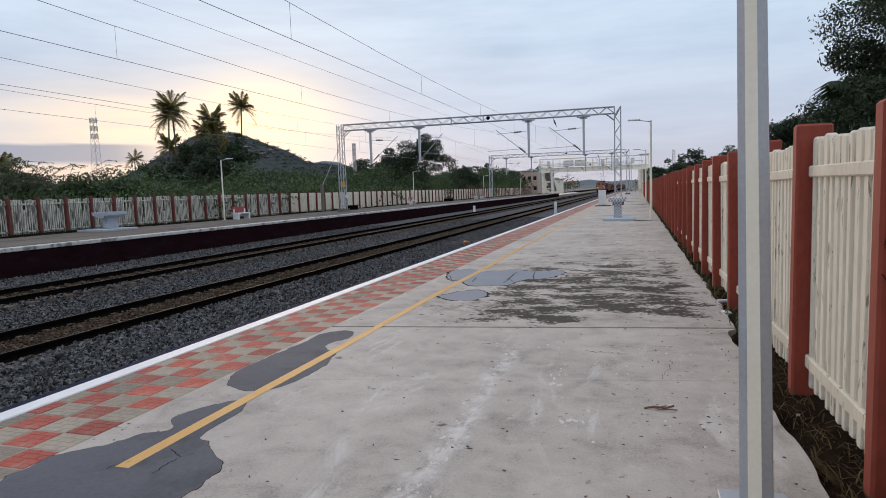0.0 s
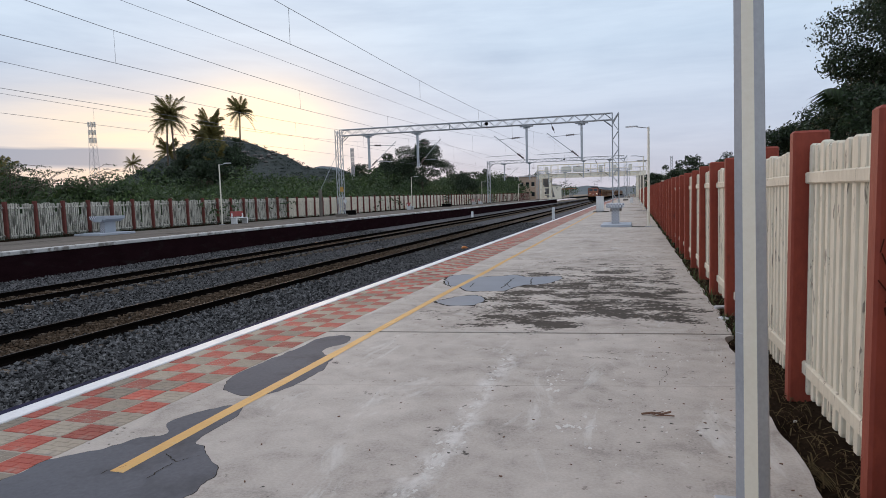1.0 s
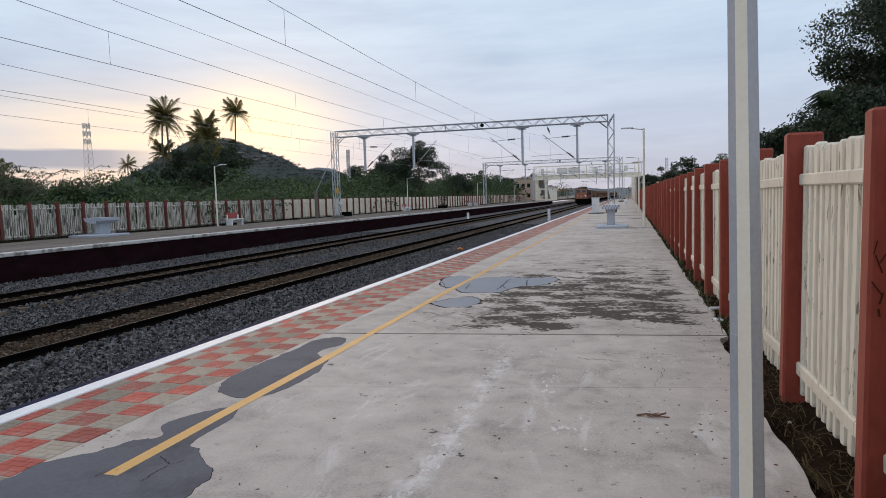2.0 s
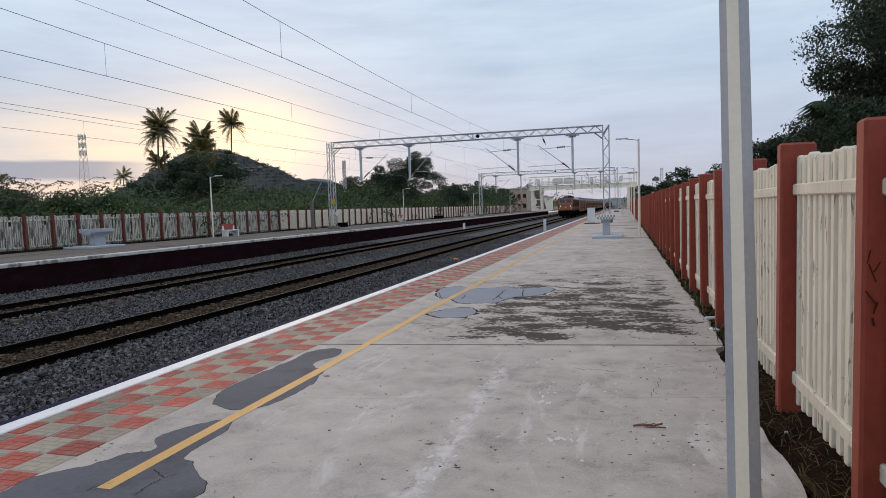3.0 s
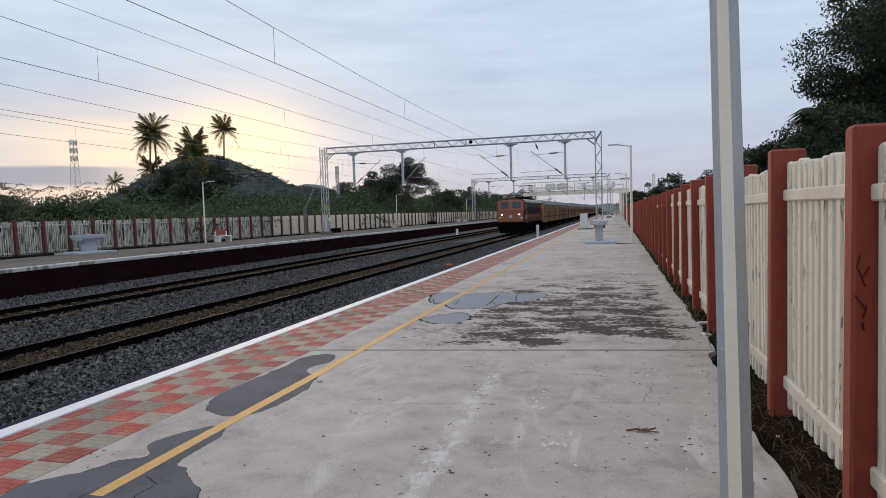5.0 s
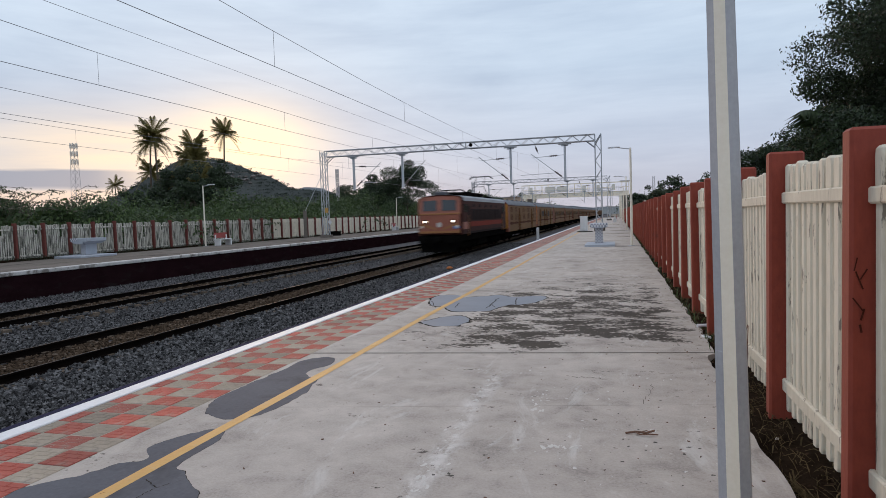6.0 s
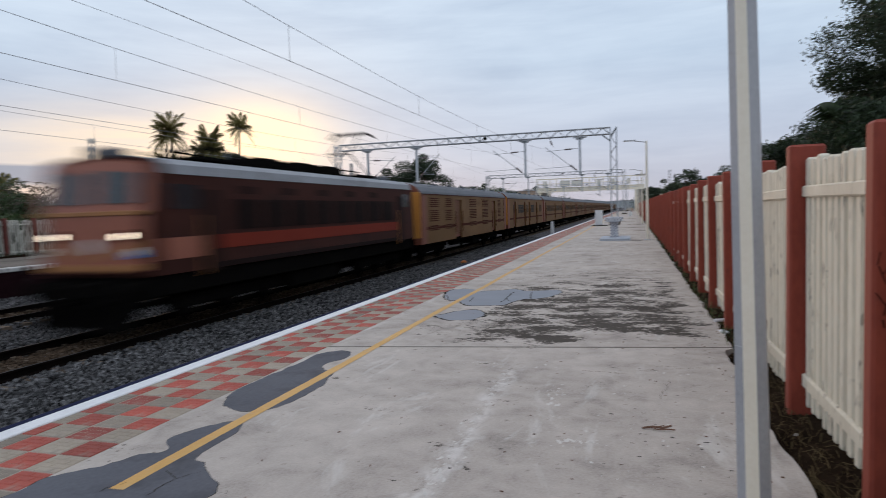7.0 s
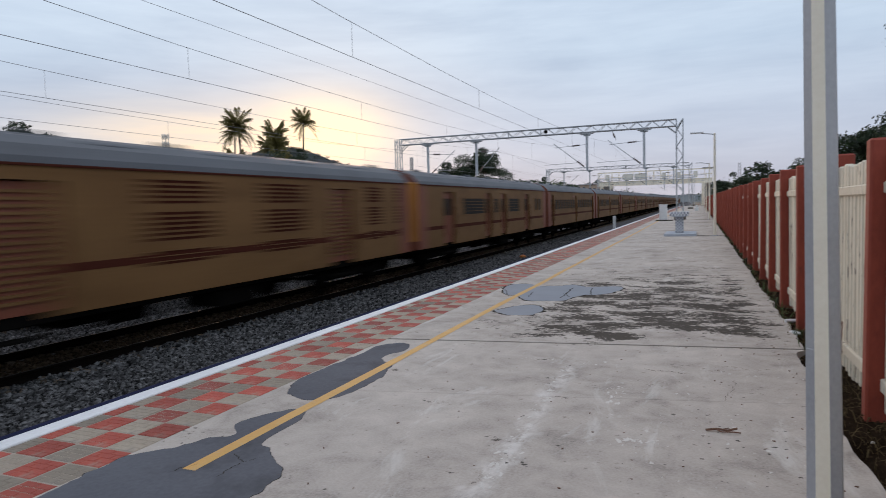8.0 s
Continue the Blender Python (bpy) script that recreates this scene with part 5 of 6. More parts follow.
def palm(x, y, z, height, seed, fronds=20, length=3.2, lean=0.06, material=None):
    rng = random.Random(seed)
    t = thing("palm_tree", "tall coconut palm with feathery drooping fronds", "palm tree", pose(x, y, z), "coconut palms")
    w = Shape()
    pts = [Vector((lean * height * (i / 6) ** 2, 0, height * i / 6)) for i in range(7)]
    for i in range(6):
        w.tube(pts[i], pts[i + 1], 0.20 - 0.015 * i, 8, 0.185 - 0.015 * i)
    part("trunk", w, M_BARK, t)
    top = pts[-1]
    for i in range(int(fronds * 1.25)):
        a = i * 2.4 + rng.uniform(-0.25, 0.25)
        up = rng.uniform(-0.65, 1.6)
        L = length * rng.uniform(0.8, 1.1)
        f = Shape()
        d = Vector((math.cos(a), math.sin(a), 0))
        side = Vector((-math.sin(a), math.cos(a), 0))
        rib = []
        for k in range(9):
            u = k / 8
            rib.append(top + d * L * u * (1 - 0.15 * u) * math.cos(up * 0.6) + Vector((0, 0, L * (up * u - (0.28 + 0.25 * abs(up)) * u * u))))
        for k in range(8):
            f.tube(rib[k], rib[k + 1], 0.03 * (1 - k / 9), 3)
            for s in (-1, 1):
                for h in (0.0, 0.2, 0.4, 0.6, 0.8):
                    p = rib[k].lerp(rib[k + 1], h)
                    wl = 0.78 * math.sin(math.pi * (0.12 + 0.80 * (k + h) / 8)) * rng.uniform(0.8, 1.15)
                    tip = p + side * s * wl * 0.8 + d * wl * 0.55 - Vector((0, 0, wl * rng.uniform(0.35, 0.7)))
                    e = (rib[k + 1] - rib[k]).normalized() * 0.042
                    f.poly([p - e, p + e, tip])
        part("frond", f, material or M_PALM, t)
    return t


def hill(name, label, knots, yc, depth, material, x0, x1, step, rough):
    g = Shape()
    xs = np.arange(x0, x1 + step, step)
    ys = np.linspace(yc - 2.6 * depth, yc + 2.6 * depth, 46)
    hs = np.interp(xs, [k[0] for k in knots], [k[1] for k in knots])
    idx = {}
    for i, x in enumerate(xs):
        for j, y in enumerate(ys):
            k = math.exp(-((y - yc) / depth) ** 2)
            nz = noise.fractal(Vector((x / 45, y / 45, 1.3)), 1.0, 2.0, 5)
            idx[i, j] = len(g.v)
            g.v.append((x, y, -4.0 + hs[i] * k + 3.5 * k ** 0.3 + rough * nz * k))
    g.f = [(idx[i, j], idx[i + 1, j], idx[i + 1, j + 1], idx[i, j + 1]) for i in range(len(xs) - 1) for j in range(len(ys) - 1)]
    return solid(name, g, material, label, "hill", "structure", True)


hill("hill_1", "rocky scrub-covered hill behind the station", [(-480, 3), (-440, 7), (-365, 25), (-340, 37), (-319, 46), (-306, 52), (-295, 52), (-276, 43), (-253, 35), (-226, 26), (-208, 24), (-187, 18), (-150, 8), (-100, 1)], 410, 60, M_HILL, -560, -60, 6, 5.0)
hill("hill_2", "distant ridge tinted blue-green for haze", [(-800, 5), (-600, 20), (-520, 42), (-470, 56), (-422, 44), (-350, 24), (-250, 16), (-120, 9), (-50, 9), (80, 7), (300, 4)], 920, 110, M_HILLFAR, -900, 500, 14, 6.0)


def scrub():
    rng = random.Random(4)
    cl, lit = [], []
    for i in range(520):
        y = rng.uniform(2, 215)
        x = -31.6 - abs(rng.gauss(0, 1)) * (5 + y * 0.10)
        deep = -31.6 - x
        z = 0.2 + rng.uniform(0.2, 1.2) + min(2.6, deep * 0.10)
        r = rng.uniform(0.9, 2.0) * (1 + y / 220)
        (cl if rng.random() < 0.62 else lit).append((x, y, z, r, r * 1.2, r * 0.75, 480))
    for i in range(160):  # wall of growth farther back
        y = rng.uniform(35, 240)
        x = -38 - rng.uniform(0, 30) - y * 0.18
        r = rng.uniform(2.0, 3.4)
        cl.append((x, y, rng.uniform(1.0, 3.0) + 0.004 * y, r, r * 1.2, r * 0.8, 700))
    for i in range(120):  # taller growth by the leafy trees
        y = rng.uniform(62, 150)
        x = -35 - rng.uniform(0, 16)
        r = rng.uniform(1.6, 2.8)
        cl.append((x, y, rng.uniform(1.2, 4.2), r, r * 1.2, r * 0.8, 420))
    for i in range(90):  # closed belt of trees before the footbridge
        y = rng.uniform(165, 230)
        x = -36 - rng.uniform(0, 40)
        r = rng.uniform(2.5, 4.2)
        cl.append((x, y, rng.uniform(2.0, 5.6), r, r * 1.2, r * 0.85, 620))
    for i in range(130):  # close dark thicket
        y = rng.uniform(14, 52)
        x = -32.4 - rng.uniform(0, 11)
        r = rng.uniform(0.9, 1.6)
        cl.append((x, y, rng.uniform(0.6, 1.7) + 0.05 * (-32.4 - x), r, r * 1.2, r * 0.7, 620))
    for i in range(75):  # high thicket among the thorn bushes
        r = rng.uniform(0.9, 1.4)
        x, y = rng.uniform(-41, -34.5), rng.uniform(17, 37)
        cl.append((x, y, rng.uniform(1.2, 3.0), r, r, r * 0.65, 900))
    tagged(new("scrub_dark", leaf_mesh("scrub_dark", cl, 0.105, 1, M_LEAF, True)), "dense green scrub behind the fence", "shrubs", "", "stuff")
    tagged(new("scrub_pale", leaf_mesh("scrub_pale", lit, 0.095, 2, M_LEAF_LIGHT, True)), "paler green bushes behind the fence", "shrubs", "", "stuff")
    far = []
    for i in range(330):  # belts of trees far off, both sides of the line
        y = rng.uniform(170, 420)
        x = -34 - rng.uniform(0, 1) * y * 0.9 if rng.random() < 0.72 else 6 + rng.uniform(0, 1) * y * 0.35
        r = rng.uniform(3, 6)
        far.append((x, y, rng.uniform(1.5, 5.0), r * 1.3, r, r * 0.75, 330))
    tagged(new("far_woods", leaf_mesh("far_woods", far, 0.42, 3, M_LEAF)), "far belt of dark green trees", "woods", "", "stuff")


scrub()


def hill_scrub():
    """Low growth over the near hill's face."""
    rng = random.Random(9)
    deps = bpy.data.objects["hill_1"].data
    pts = [v.co for v in deps.vertices if v.co.y < 440 and v.co.z > 2]
    cl = []
    for i in range(2600):
        p = rng.choice(pts)
        r = rng.uniform(1.0, 2.6)
        x, y = p.x + rng.uniform(-3, 3), p.y + rng.uniform(-3, 3)
        cl.append((x, y, p.z + 0.2, r, r, r * 0.5, 22))
    tagged(new("hill_scrub", leaf_mesh("hill_scrub", cl, 0.5, 9, M_HILLSCRUB)), "low dark scrub covering the hill", "shrubs", "", "stuff")


hill_scrub()


def outcrop():
    """Bare pale boulders breaking through the hill's shoulder."""
    rng = random.Random(14)
    pts = [v.co for v in bpy.data.objects["hill_1"].data.vertices if -272 < v.co.x < -246 and 370 < v.co.y < 408 and 26 < v.co.z < 38]
    s = Shape()
    for i in range(44):
        p = rng.choice(pts)
        c = Vector((p.x + rng.uniform(-4, 4), p.y + rng.uniform(-4, 4), p.z + rng.uniform(-0.3, 0.6)))
        r = rng.uniform(0.6, 2.2)
        k = len(s.v)
        s.v += [tuple(c + Vector((x * r * rng.uniform(0.8, 1.7), y * r * rng.uniform(0.7, 1.2), z * r * rng.uniform(0.5, 0.9)))) for x, y, z in OCTA]
        s.f += [tuple(k + j for j in q) for q in OCTA_F]
    tagged(solid("hill_boulders", s, M_ROCK, "pale bare boulders on the hill's shoulder", "rocks"), kind="stuff")


outcrop()


def thorn_bush(x, y, seed):
    rng = random.Random(seed)
    t = thing("thorn_bush", "sprawling thorn bush with arching bare shoots", "shrub", pose(x, y, -0.3))
    w, cl = Shape(), []
    for i in range(46):
        a = rng.uniform(0, 6.28)
        L, up = rng.uniform(2.2, 4.6), rng.uniform(2.8, 4.1)
        pts = []
        for k in range(7):
            u = k / 6
            pts.append((L * u * math.cos(a), L * u * math.sin(a), up * 1.25 * (1 - (1 - u) ** 2) - 0.5 * u ** 3))
        w.path(pts, 0.014, 3)
        for k in (3, 4, 5, 6):
            cl.append((*pts[k], 0.22, 0.22, 0.07, 7))
    for i in range(24):
        cl.append((rng.gauss(0, 1.7), rng.gauss(0, 1.7), rng.uniform(0.4, 2.1), 1.1, 1.1, 0.7, 700))
    part("stem_work", w, M_BARK, t)
    part("leaves", leaf_mesh("leaves", cl, 0.065, seed, M_LEAF), None, t)


thorn_bush(-36.5, 33.0, 1)
thorn_bush(-36.0, 29.0, 2)
thorn_bush(-35.5, 25.5, 5)
DARK = "dark leafy tree in the scrub behind the fence"
for x, y, h, r, s in ((-62, 82, 11.8, 4.2, 1), (-57, 78, 10.5, 3.8, 2), (-54, 74, 8.5, 3.4, 3), (-66, 84, 9.5, 3.6, 4), (-60, 72, 7.5, 3.2, 8), (-63, 90, 12.8, 3.4, 9)):
    tree(x, y, -0.3, h, r, s, M_LEAF_DARK, DARK, 0.17, 9000, 0.22)
tree(-42.3, 30, -0.3, 8.6, 2.3, 15, M_LEAF_DARK, "lone dark tree behind the far fence", 0.13, 9000, 0.2)
tree(-43.2, 110, -0.3, 9.0, 4.4, 11, M_LEAF_DARK, "bushy dark green tree behind the fence", 0.16, 26000, 0.3, 0.0, 0.3, 0.42)
tree(-36.6, 109, -0.3, 11.8, 4.6, 12, M_LEAF_DARK, "open-crowned tree with thin foliage behind the fence", 0.14, 24000, 0.25, 0.0, 0.32, 0.40)
tree(-51.0, 112, -0.3, 8.2, 3.2, 13, M_LEAF_DARK, "young tree with sparse leaves behind the fence", 0.15, 7000, 0.15, 0.1)
tree(-34.0, 128, -0.3, 6.4, 3.0, 14, M_LEAF_DARK, "dense round bush beside the open-crowned tree", 0.15, 9000, 0.15, 0.0, 0.25, 0.4)
for x, y, h, r, s in ((-56, 200, 9.5, 6, 21), (-49, 205, 8.6, 5, 22), (-42, 215, 8.0, 5, 23), (-64, 190, 7, 5, 24), (-36, 230, 8.8, 5, 25)):
    tree(x, y, -0.3, h, r, s, M_LEAF_DARK, "rounded green tree far behind the fence", 0.34, 3600, 0.3)
# behind the near fence
tree(10.4, 20.5, -0.3, 11.8, 3.7, 31, M_LEAF_DARK, "large dark tree overhanging the cream fence", 0.052, 130000, 0.35, 0.0, 0.36, 0.38)
tree(13.3, 24.5, -0.3, 11.0, 5.0, 32, M_LEAF_DARK, "tall dark tree behind the cream fence", 0.08, 60000, 0.4, 0.0, 0.32)
tree(8.3, 22.5, -0.3, 7.0, 2.7, 30, M_LEAF_DARK, "dense dark tree under the larger crown", 0.06, 80000, 0.15, 0.0, 0.22, 0.44)
tree(7.9, 33.0, -0.3, 5.1, 2.3, 33, M_LEAF_DARK, "round dark bush behind the cream fence", 0.085, 22000, 0.15, 0.0, 0.2, 0.42)
tree(10.4, 38.0, -0.3, 6.0, 3.2, 34, M_LEAF_DARK, "spreading dark tree behind the cream fence", 0.10, 22000, 0.2, 0.0, 0.25, 0.42)
for x, y, h, r, s in ((9.5, 132, 8.2, 3.6, 35), (15.5, 128, 6.8, 3.0, 36), (19.5, 140, 9.0, 3.8, 37), (4.6, 150, 6.0, 2.6, 38), (26, 135, 8.0, 4.0, 39)):
    tree(x, y, -0.3, h, r, s, M_LEAF_DARK, "dark tree standing beyond the cream fence", 0.24, 3200, 0.2)
palm(5.75, 20.3, -0.3, 4.3, 41, 5, 1.05, 0.02, M_LEAF)
for x, y, z, h, s, n, L in ((-72.3, 86, -0.3, 15.4, 51, 30, 3.3), (-69.8, 85, -0.3, 16.3, 52, 32, 3.5), (-74.0, 88, -0.3, 10.6, 53, 24, 3.0), (-63.4, 86, -0.3, 14.2, 54, 36, 3.0), (-66.0, 87, -0.3, 12.6, 61, 30, 3.0), (-61.6, 84, -0.3, 12.2, 62, 28, 2.8),
                            (-65.2, 95.5, -0.3, 17.4, 55, 28, 3.1), (-128.5, 140, -0.3, 13.2, 56, 24, 3.4), (-59.2, 80, -0.3, 9.6, 57, 16, 2.6), (-55.4, 76, -0.3, 7.8, 58, 14, 2.4), (-62, 80, -0.3, 8.6, 59, 16, 2.6), (-56.0, 44.5, -0.3, 5.0, 60, 14, 2.2)):
    palm(x, y, z, h, s, n, L, 0.03 if s % 2 else -0.03)


def grass(name, label, spans, n, h, seed, material):
    rng = np.random.default_rng(seed)
    v, f = [], []
    for i in range(n):
        x0, x1, y0, y1, z = spans[i % len(spans)]
        x, y = rng.uniform(x0, x1), y0 + (y1 - y0) * rng.random() ** 1.6
        a, L = rng.uniform(0, 6.28), h * rng.uniform(0.4, 1.2)
        dx, dy = math.cos(a), math.sin(a)
        k = len(v)
        w = 0.004 + 0.002 * rng.random()
        bend = rng.uniform(0.3, 1.0) * L
        v += [(x - dy * w, y + dx * w, z), (x + dy * w, y - dx * w, z), (x + dx * bend * 0.45 + dy * w, y + dy * bend * 0.45 - dx * w, z + L * 0.6), (x + dx * bend * 0.45 - dy * w, y + dy * bend * 0.45 + dx * w, z + L * 0.6), (x + dx * bend, y + dy * bend, z + L * rng.uniform(0.35, 0.95))]
        f += [(k, k + 1, k + 2, k + 3), (k + 3, k + 2, k + 4)]
    me = bpy.data.meshes.new(name)
    me.from_pydata(v, [], f)
    me.materials.append(material)
    tagged(new(name, me), label, "grass", "", "stuff")


grass("dry_grass", "dry straw and grass at the foot of the fence", [(0.98, 1.35, 2.5, 14, -0.06), (1.0, 1.4, 6, 40, -0.05)], 700, 0.12, 5, M_GRASS)
# added blades stand in for grime and shading low on the far fence
grass("foot_darkening_weeds", "low dark weeds added to darken the foot of the far fence", [(-30.2, -29.75, 14, 60, -0.01), (-30.2, -29.8, 14, 120, -0.01)], 5200, 0.34, 16, M_LEAF_DARK)
grass("weeds", "green weeds at the foot of the fence", [(1.02, 1.15, 7, 45, -0.05)], 420, 0.15, 6, M_LEAF_LIGHT)


def straw():
    """Fallen stalks, roots and dead leaves lying on the soil."""
    rng = random.Random(61)
    s, d = Shape(), Shape()
    for i in range(430):
        x, y = rng.uniform(0.97, 1.22), 3.0 + 14 * rng.random() ** 1.8
        a, L = rng.gauss(1.2, 0.9), rng.uniform(0.05, 0.24)
        z = -0.10 + 0.075 * min(1.0, max(0.0, (x - 0.95) / 0.17)) + 0.022
        p = [(x, y, z), (x + 0.5 * L * math.cos(a) * 0.6, y + 0.5 * L * math.sin(a), z + rng.uniform(0.0, 0.04)), (min(x + L * math.cos(a) * 0.6, 1.3), y + L * math.sin(a) + rng.uniform(-0.02, 0.02), z + rng.uniform(-0.01, 0.03))]
        s.path(p, rng.uniform(0.0010, 0.0024), 3)
    for i in range(30):  # one sheaf of straw by the slab's edge
        x, y, a = rng.gauss(1.03, 0.02), rng.gauss(3.85, 0.05), rng.gauss(2.0, 0.25)
        s.path([(x, y, -0.05), (x + 0.10 * math.cos(a), y + 0.12 * math.sin(a), -0.02), (x + 0.2 * math.cos(a), y + 0.26 * math.sin(a), -0.04)], 0.002, 3)
    for i in range(900):
        x, y = rng.uniform(0.93, 1.25), 3.0 + 16 * rng.random() ** 1.6
        z = -0.10 + 0.075 * min(1.0, max(0.0, (x - 0.95) / 0.17)) + rng.uniform(0.0, 0.03)
        a, r = rng.uniform(0, 6.28), rng.uniform(0.007, 0.022)
        c, n = r * math.cos(a), r * math.sin(a)
        d.poly([(x - c, y - n, z), (x - n * 0.5, y + c * 0.5, z + 0.008), (x + c, y + n, z + rng.uniform(0, 0.012)), (x + n * 0.5, y - c * 0.5, z - 0.002)])
    tagged(solid("straw", s, M_GRASS, "dry straw and broken stalks on dark soil", "straw"), kind="stuff")
    tagged(solid("dead_leaves", d, M_DEADLEAF, "small brown dead leaves on dark soil", "leaves"), kind="stuff")
    t = thing("dry_creeper", "bare dry creeper stalks leaning on the cream fence", "creeper", pose(1.12, 6.35, -0.04))
    for k in range(5):
        pts, x, y = [], rng.uniform(-0.02, 0.02), rng.uniform(-0.2, 0.2)
        for i in range(7):
            pts.append((x + 0.01 * math.sin(i * 1.7 + k), y, i * rng.uniform(0.09, 0.11)))
            y += rng.uniform(-0.08, 0.10) * (1 if k % 2 else -1)
        part("stalk", Shape().path(pts, 0.004, 4), M_TWIG, t)


straw()


# ---- platform furniture ----
def lamp_post(x, y, side, group="platform lamps", height=4.45, r=0.052):
    t = thing("lamp_post", "pale platform lamp post with a flat lamp head", "lamp post", pose(x, y, 0), group)
    part("pole", Shape().tube((0, 0, 0), (0, 0, height), r * 1.15, 8, r * 0.85), M_POLE, t)
    part("arm", Shape().tube((0, 0, height - 0.06), (side * 0.55, 0, height + 0.03), 0.022, 6), M_POLEGREY, t)
    part("lamp_head", Shape().box(side * 0.72 - 0.27, side * 0.72 + 0.27, -0.1, 0.1, height + 0.02, height + 0.08, 0.015), M_LAMP, t)
    part("base_plate", Shape().box(-0.15, 0.15, -0.15, 0.15, -0.01, 0.03, 0.005), M_POLEGREY, t)
    return t


for k in range(5):
    lamp_post(0.63 + 0.12 * min(k, 1), 30.0 + 24.6 * k, -1)
for k in range(4):
    lamp_post(-29.3, 40.3 + 42.2 * k, 1, "opposite platform lamps")


def near_pole():
    t = thing("lamp_post", "eight-sided cream and silver steel lamp post, slightly leaning", "lamp post", pose(0.553, 3.25, 0, 0, -1.10, 0), "platform lamps")
    face = -1.742  # towards the camera; only this facet is cream
    ang = [face - 0.478 + k * math.pi / 4 for k in range(8)]
    rings = [[(r * math.cos(a), r * math.sin(a), z) for a in ang] for z, r in ((-0.05, 0.079), (4.5, 0.054))]
    s, c = Shape(), Shape()
    for i in range(8):
        j = (i + 1) % 8
        (c if i == 0 else s).poly([rings[0][i], rings[0][j], rings[1][j], rings[1][i]])
    s.poly(rings[1])
    part("shaft", s, M_POLEGREY, t, "silver-grey shaft")
    part("front_facet", c, M_POLE, t, "cream facet on the camera's side")
    part("cover_plate", Shape().box(-0.0735, -0.066, -0.022, 0.022, 0.55, 0.92, 0.002), M_POLEGREY, t, "small service cover", pose(0, 0, 0, 0, 0, 35))
    part("base_plate", Shape().box(-0.16, 0.16, -0.16, 0.16, -0.01, 0.03, 0.005), M_POLEGREY, t)
    part("arm", Shape().tube((0, 0, 4.4), (-0.55, 0, 4.5), 0.024, 6), M_POLEGREY, t)
    part("lamp_head", Shape().box(-1.0, -0.45, -0.1, 0.1, 4.48, 4.54, 0.015), M_LAMP, t)


near_pole()


def checks(x0, x1, z0, z1, y, size):
    """White and blue squares on a face that looks along -y."""
    a, b = Shape(), Shape()
    nx, nz = max(1, round((x1 - x0) / size)), max(1, round((z1 - z0) / size))
    for i in range(nx):
        for j in range(nz):
            s = a if (i + j) % 2 else b
            u, w = (x1 - x0) / nx, (z1 - z0) / nz
            s.box(x0 + i * u, x0 + (i + 1) * u, y - 0.006, y, z0 + j * w, z0 + (j + 1) * w)
    return a, b


def water_stand(x, y, wide, label, basin):
    t = thing("water_stand", label, "drinking water stand", pose(x, y, 0), "drinking water stands")
    part("plinth", Shape().box(-0.62 if not basin else -1.5, 0.74 if not basin else 1.0, -1.6, 1.0, -0.02, 0.11, 0.02), M_BLUEWASH, t, "low grey-blue plinth")
    part("pillar", Shape().box(-0.17, 0.17, -0.4, 0.4, 0.11, 0.88, 0.01), M_BLUEWASH, t)
    part("trough", Shape().loft([(-wide / 2, 1.05), (wide / 2, 1.05), (wide / 2, 0.88), (0.2, 0.84 if not basin else 0.72), (-0.2, 0.84 if not basin else 0.72), (-wide / 2, 0.88)], -0.7, 0.7), M_BLUEWASH, t, "pale blue washed trough")
    for x0, x1, z0, z1, yy in ((-0.17, 0.17, 0.12, 0.80, -0.402), (-wide / 2, wide / 2 if not basin else -wide * 0.1, 0.89, 1.05, -0.702)):
        a, b = checks(x0, x1, z0, z1, yy, 0.068)
        tagged(part("white_tiles", a, M_TILEW, t), kind="stuff")
        tagged(part("blue_tiles", b, M_TILEB, t), kind="stuff")
    part("tap", Shape().tube((wide * 0.35, -0.72, 0.84), (wide * 0.35, -0.78, 0.84), 0.02, 6).tube((wide * 0.35, -0.78, 0.86), (wide * 0.35, -0.78, 0.76), 0.018, 6), M_BLACK, t)
    return t


water_stand(-0.85, 31.4, 0.80, "chequer-tiled drinking water stand on the platform", False)
water_stand(-29.0, 29.3, 1.15, "blue-washed drinking water stand on the opposite platform", True)


def bench(x, y, turn, label):
    t = thing("bench", label, "bench", pose(x, y, 0, 0, 0, turn), "platform benches")
    part("seat", Shape().box(-0.25, 0.22, -0.8, 0.8, 0.42, 0.48, 0.015), M_WHITE, t)
    part("backrest", Shape().box(-0.30, -0.24, -0.8, 0.8, 0.55, 0.95, 0.015), M_BENCHRED, t, "red painted backrest")
    for s in (-0.68, 0.68):
        part("support", Shape().prism([(-0.28, s - 0.07), (0.2, s - 0.07), (0.2, s + 0.07), (-0.28, s + 0.07)], 0, 0.42).box(-0.31, -0.2, s - 0.07, s + 0.07, 0.42, 0.8, 0.01), M_WHITE, t)
    return t


bench(-28.8, 41.8, 0, "concrete bench with red backrest and white supports")
bench(-28.8, 80.5, 0, "concrete bench with red backrest and white supports")
bench(-28.8, 116, 0, "concrete bench with red backrest and white supports")
bench(-0.4, 96, 180, "pale concrete bench with red backrest on the platform")
bench(-0.4, 128, 180, "pale concrete bench with red backrest on the platform")
bench(-28.8, 121, 0, "concrete bench with red backrest and white supports")


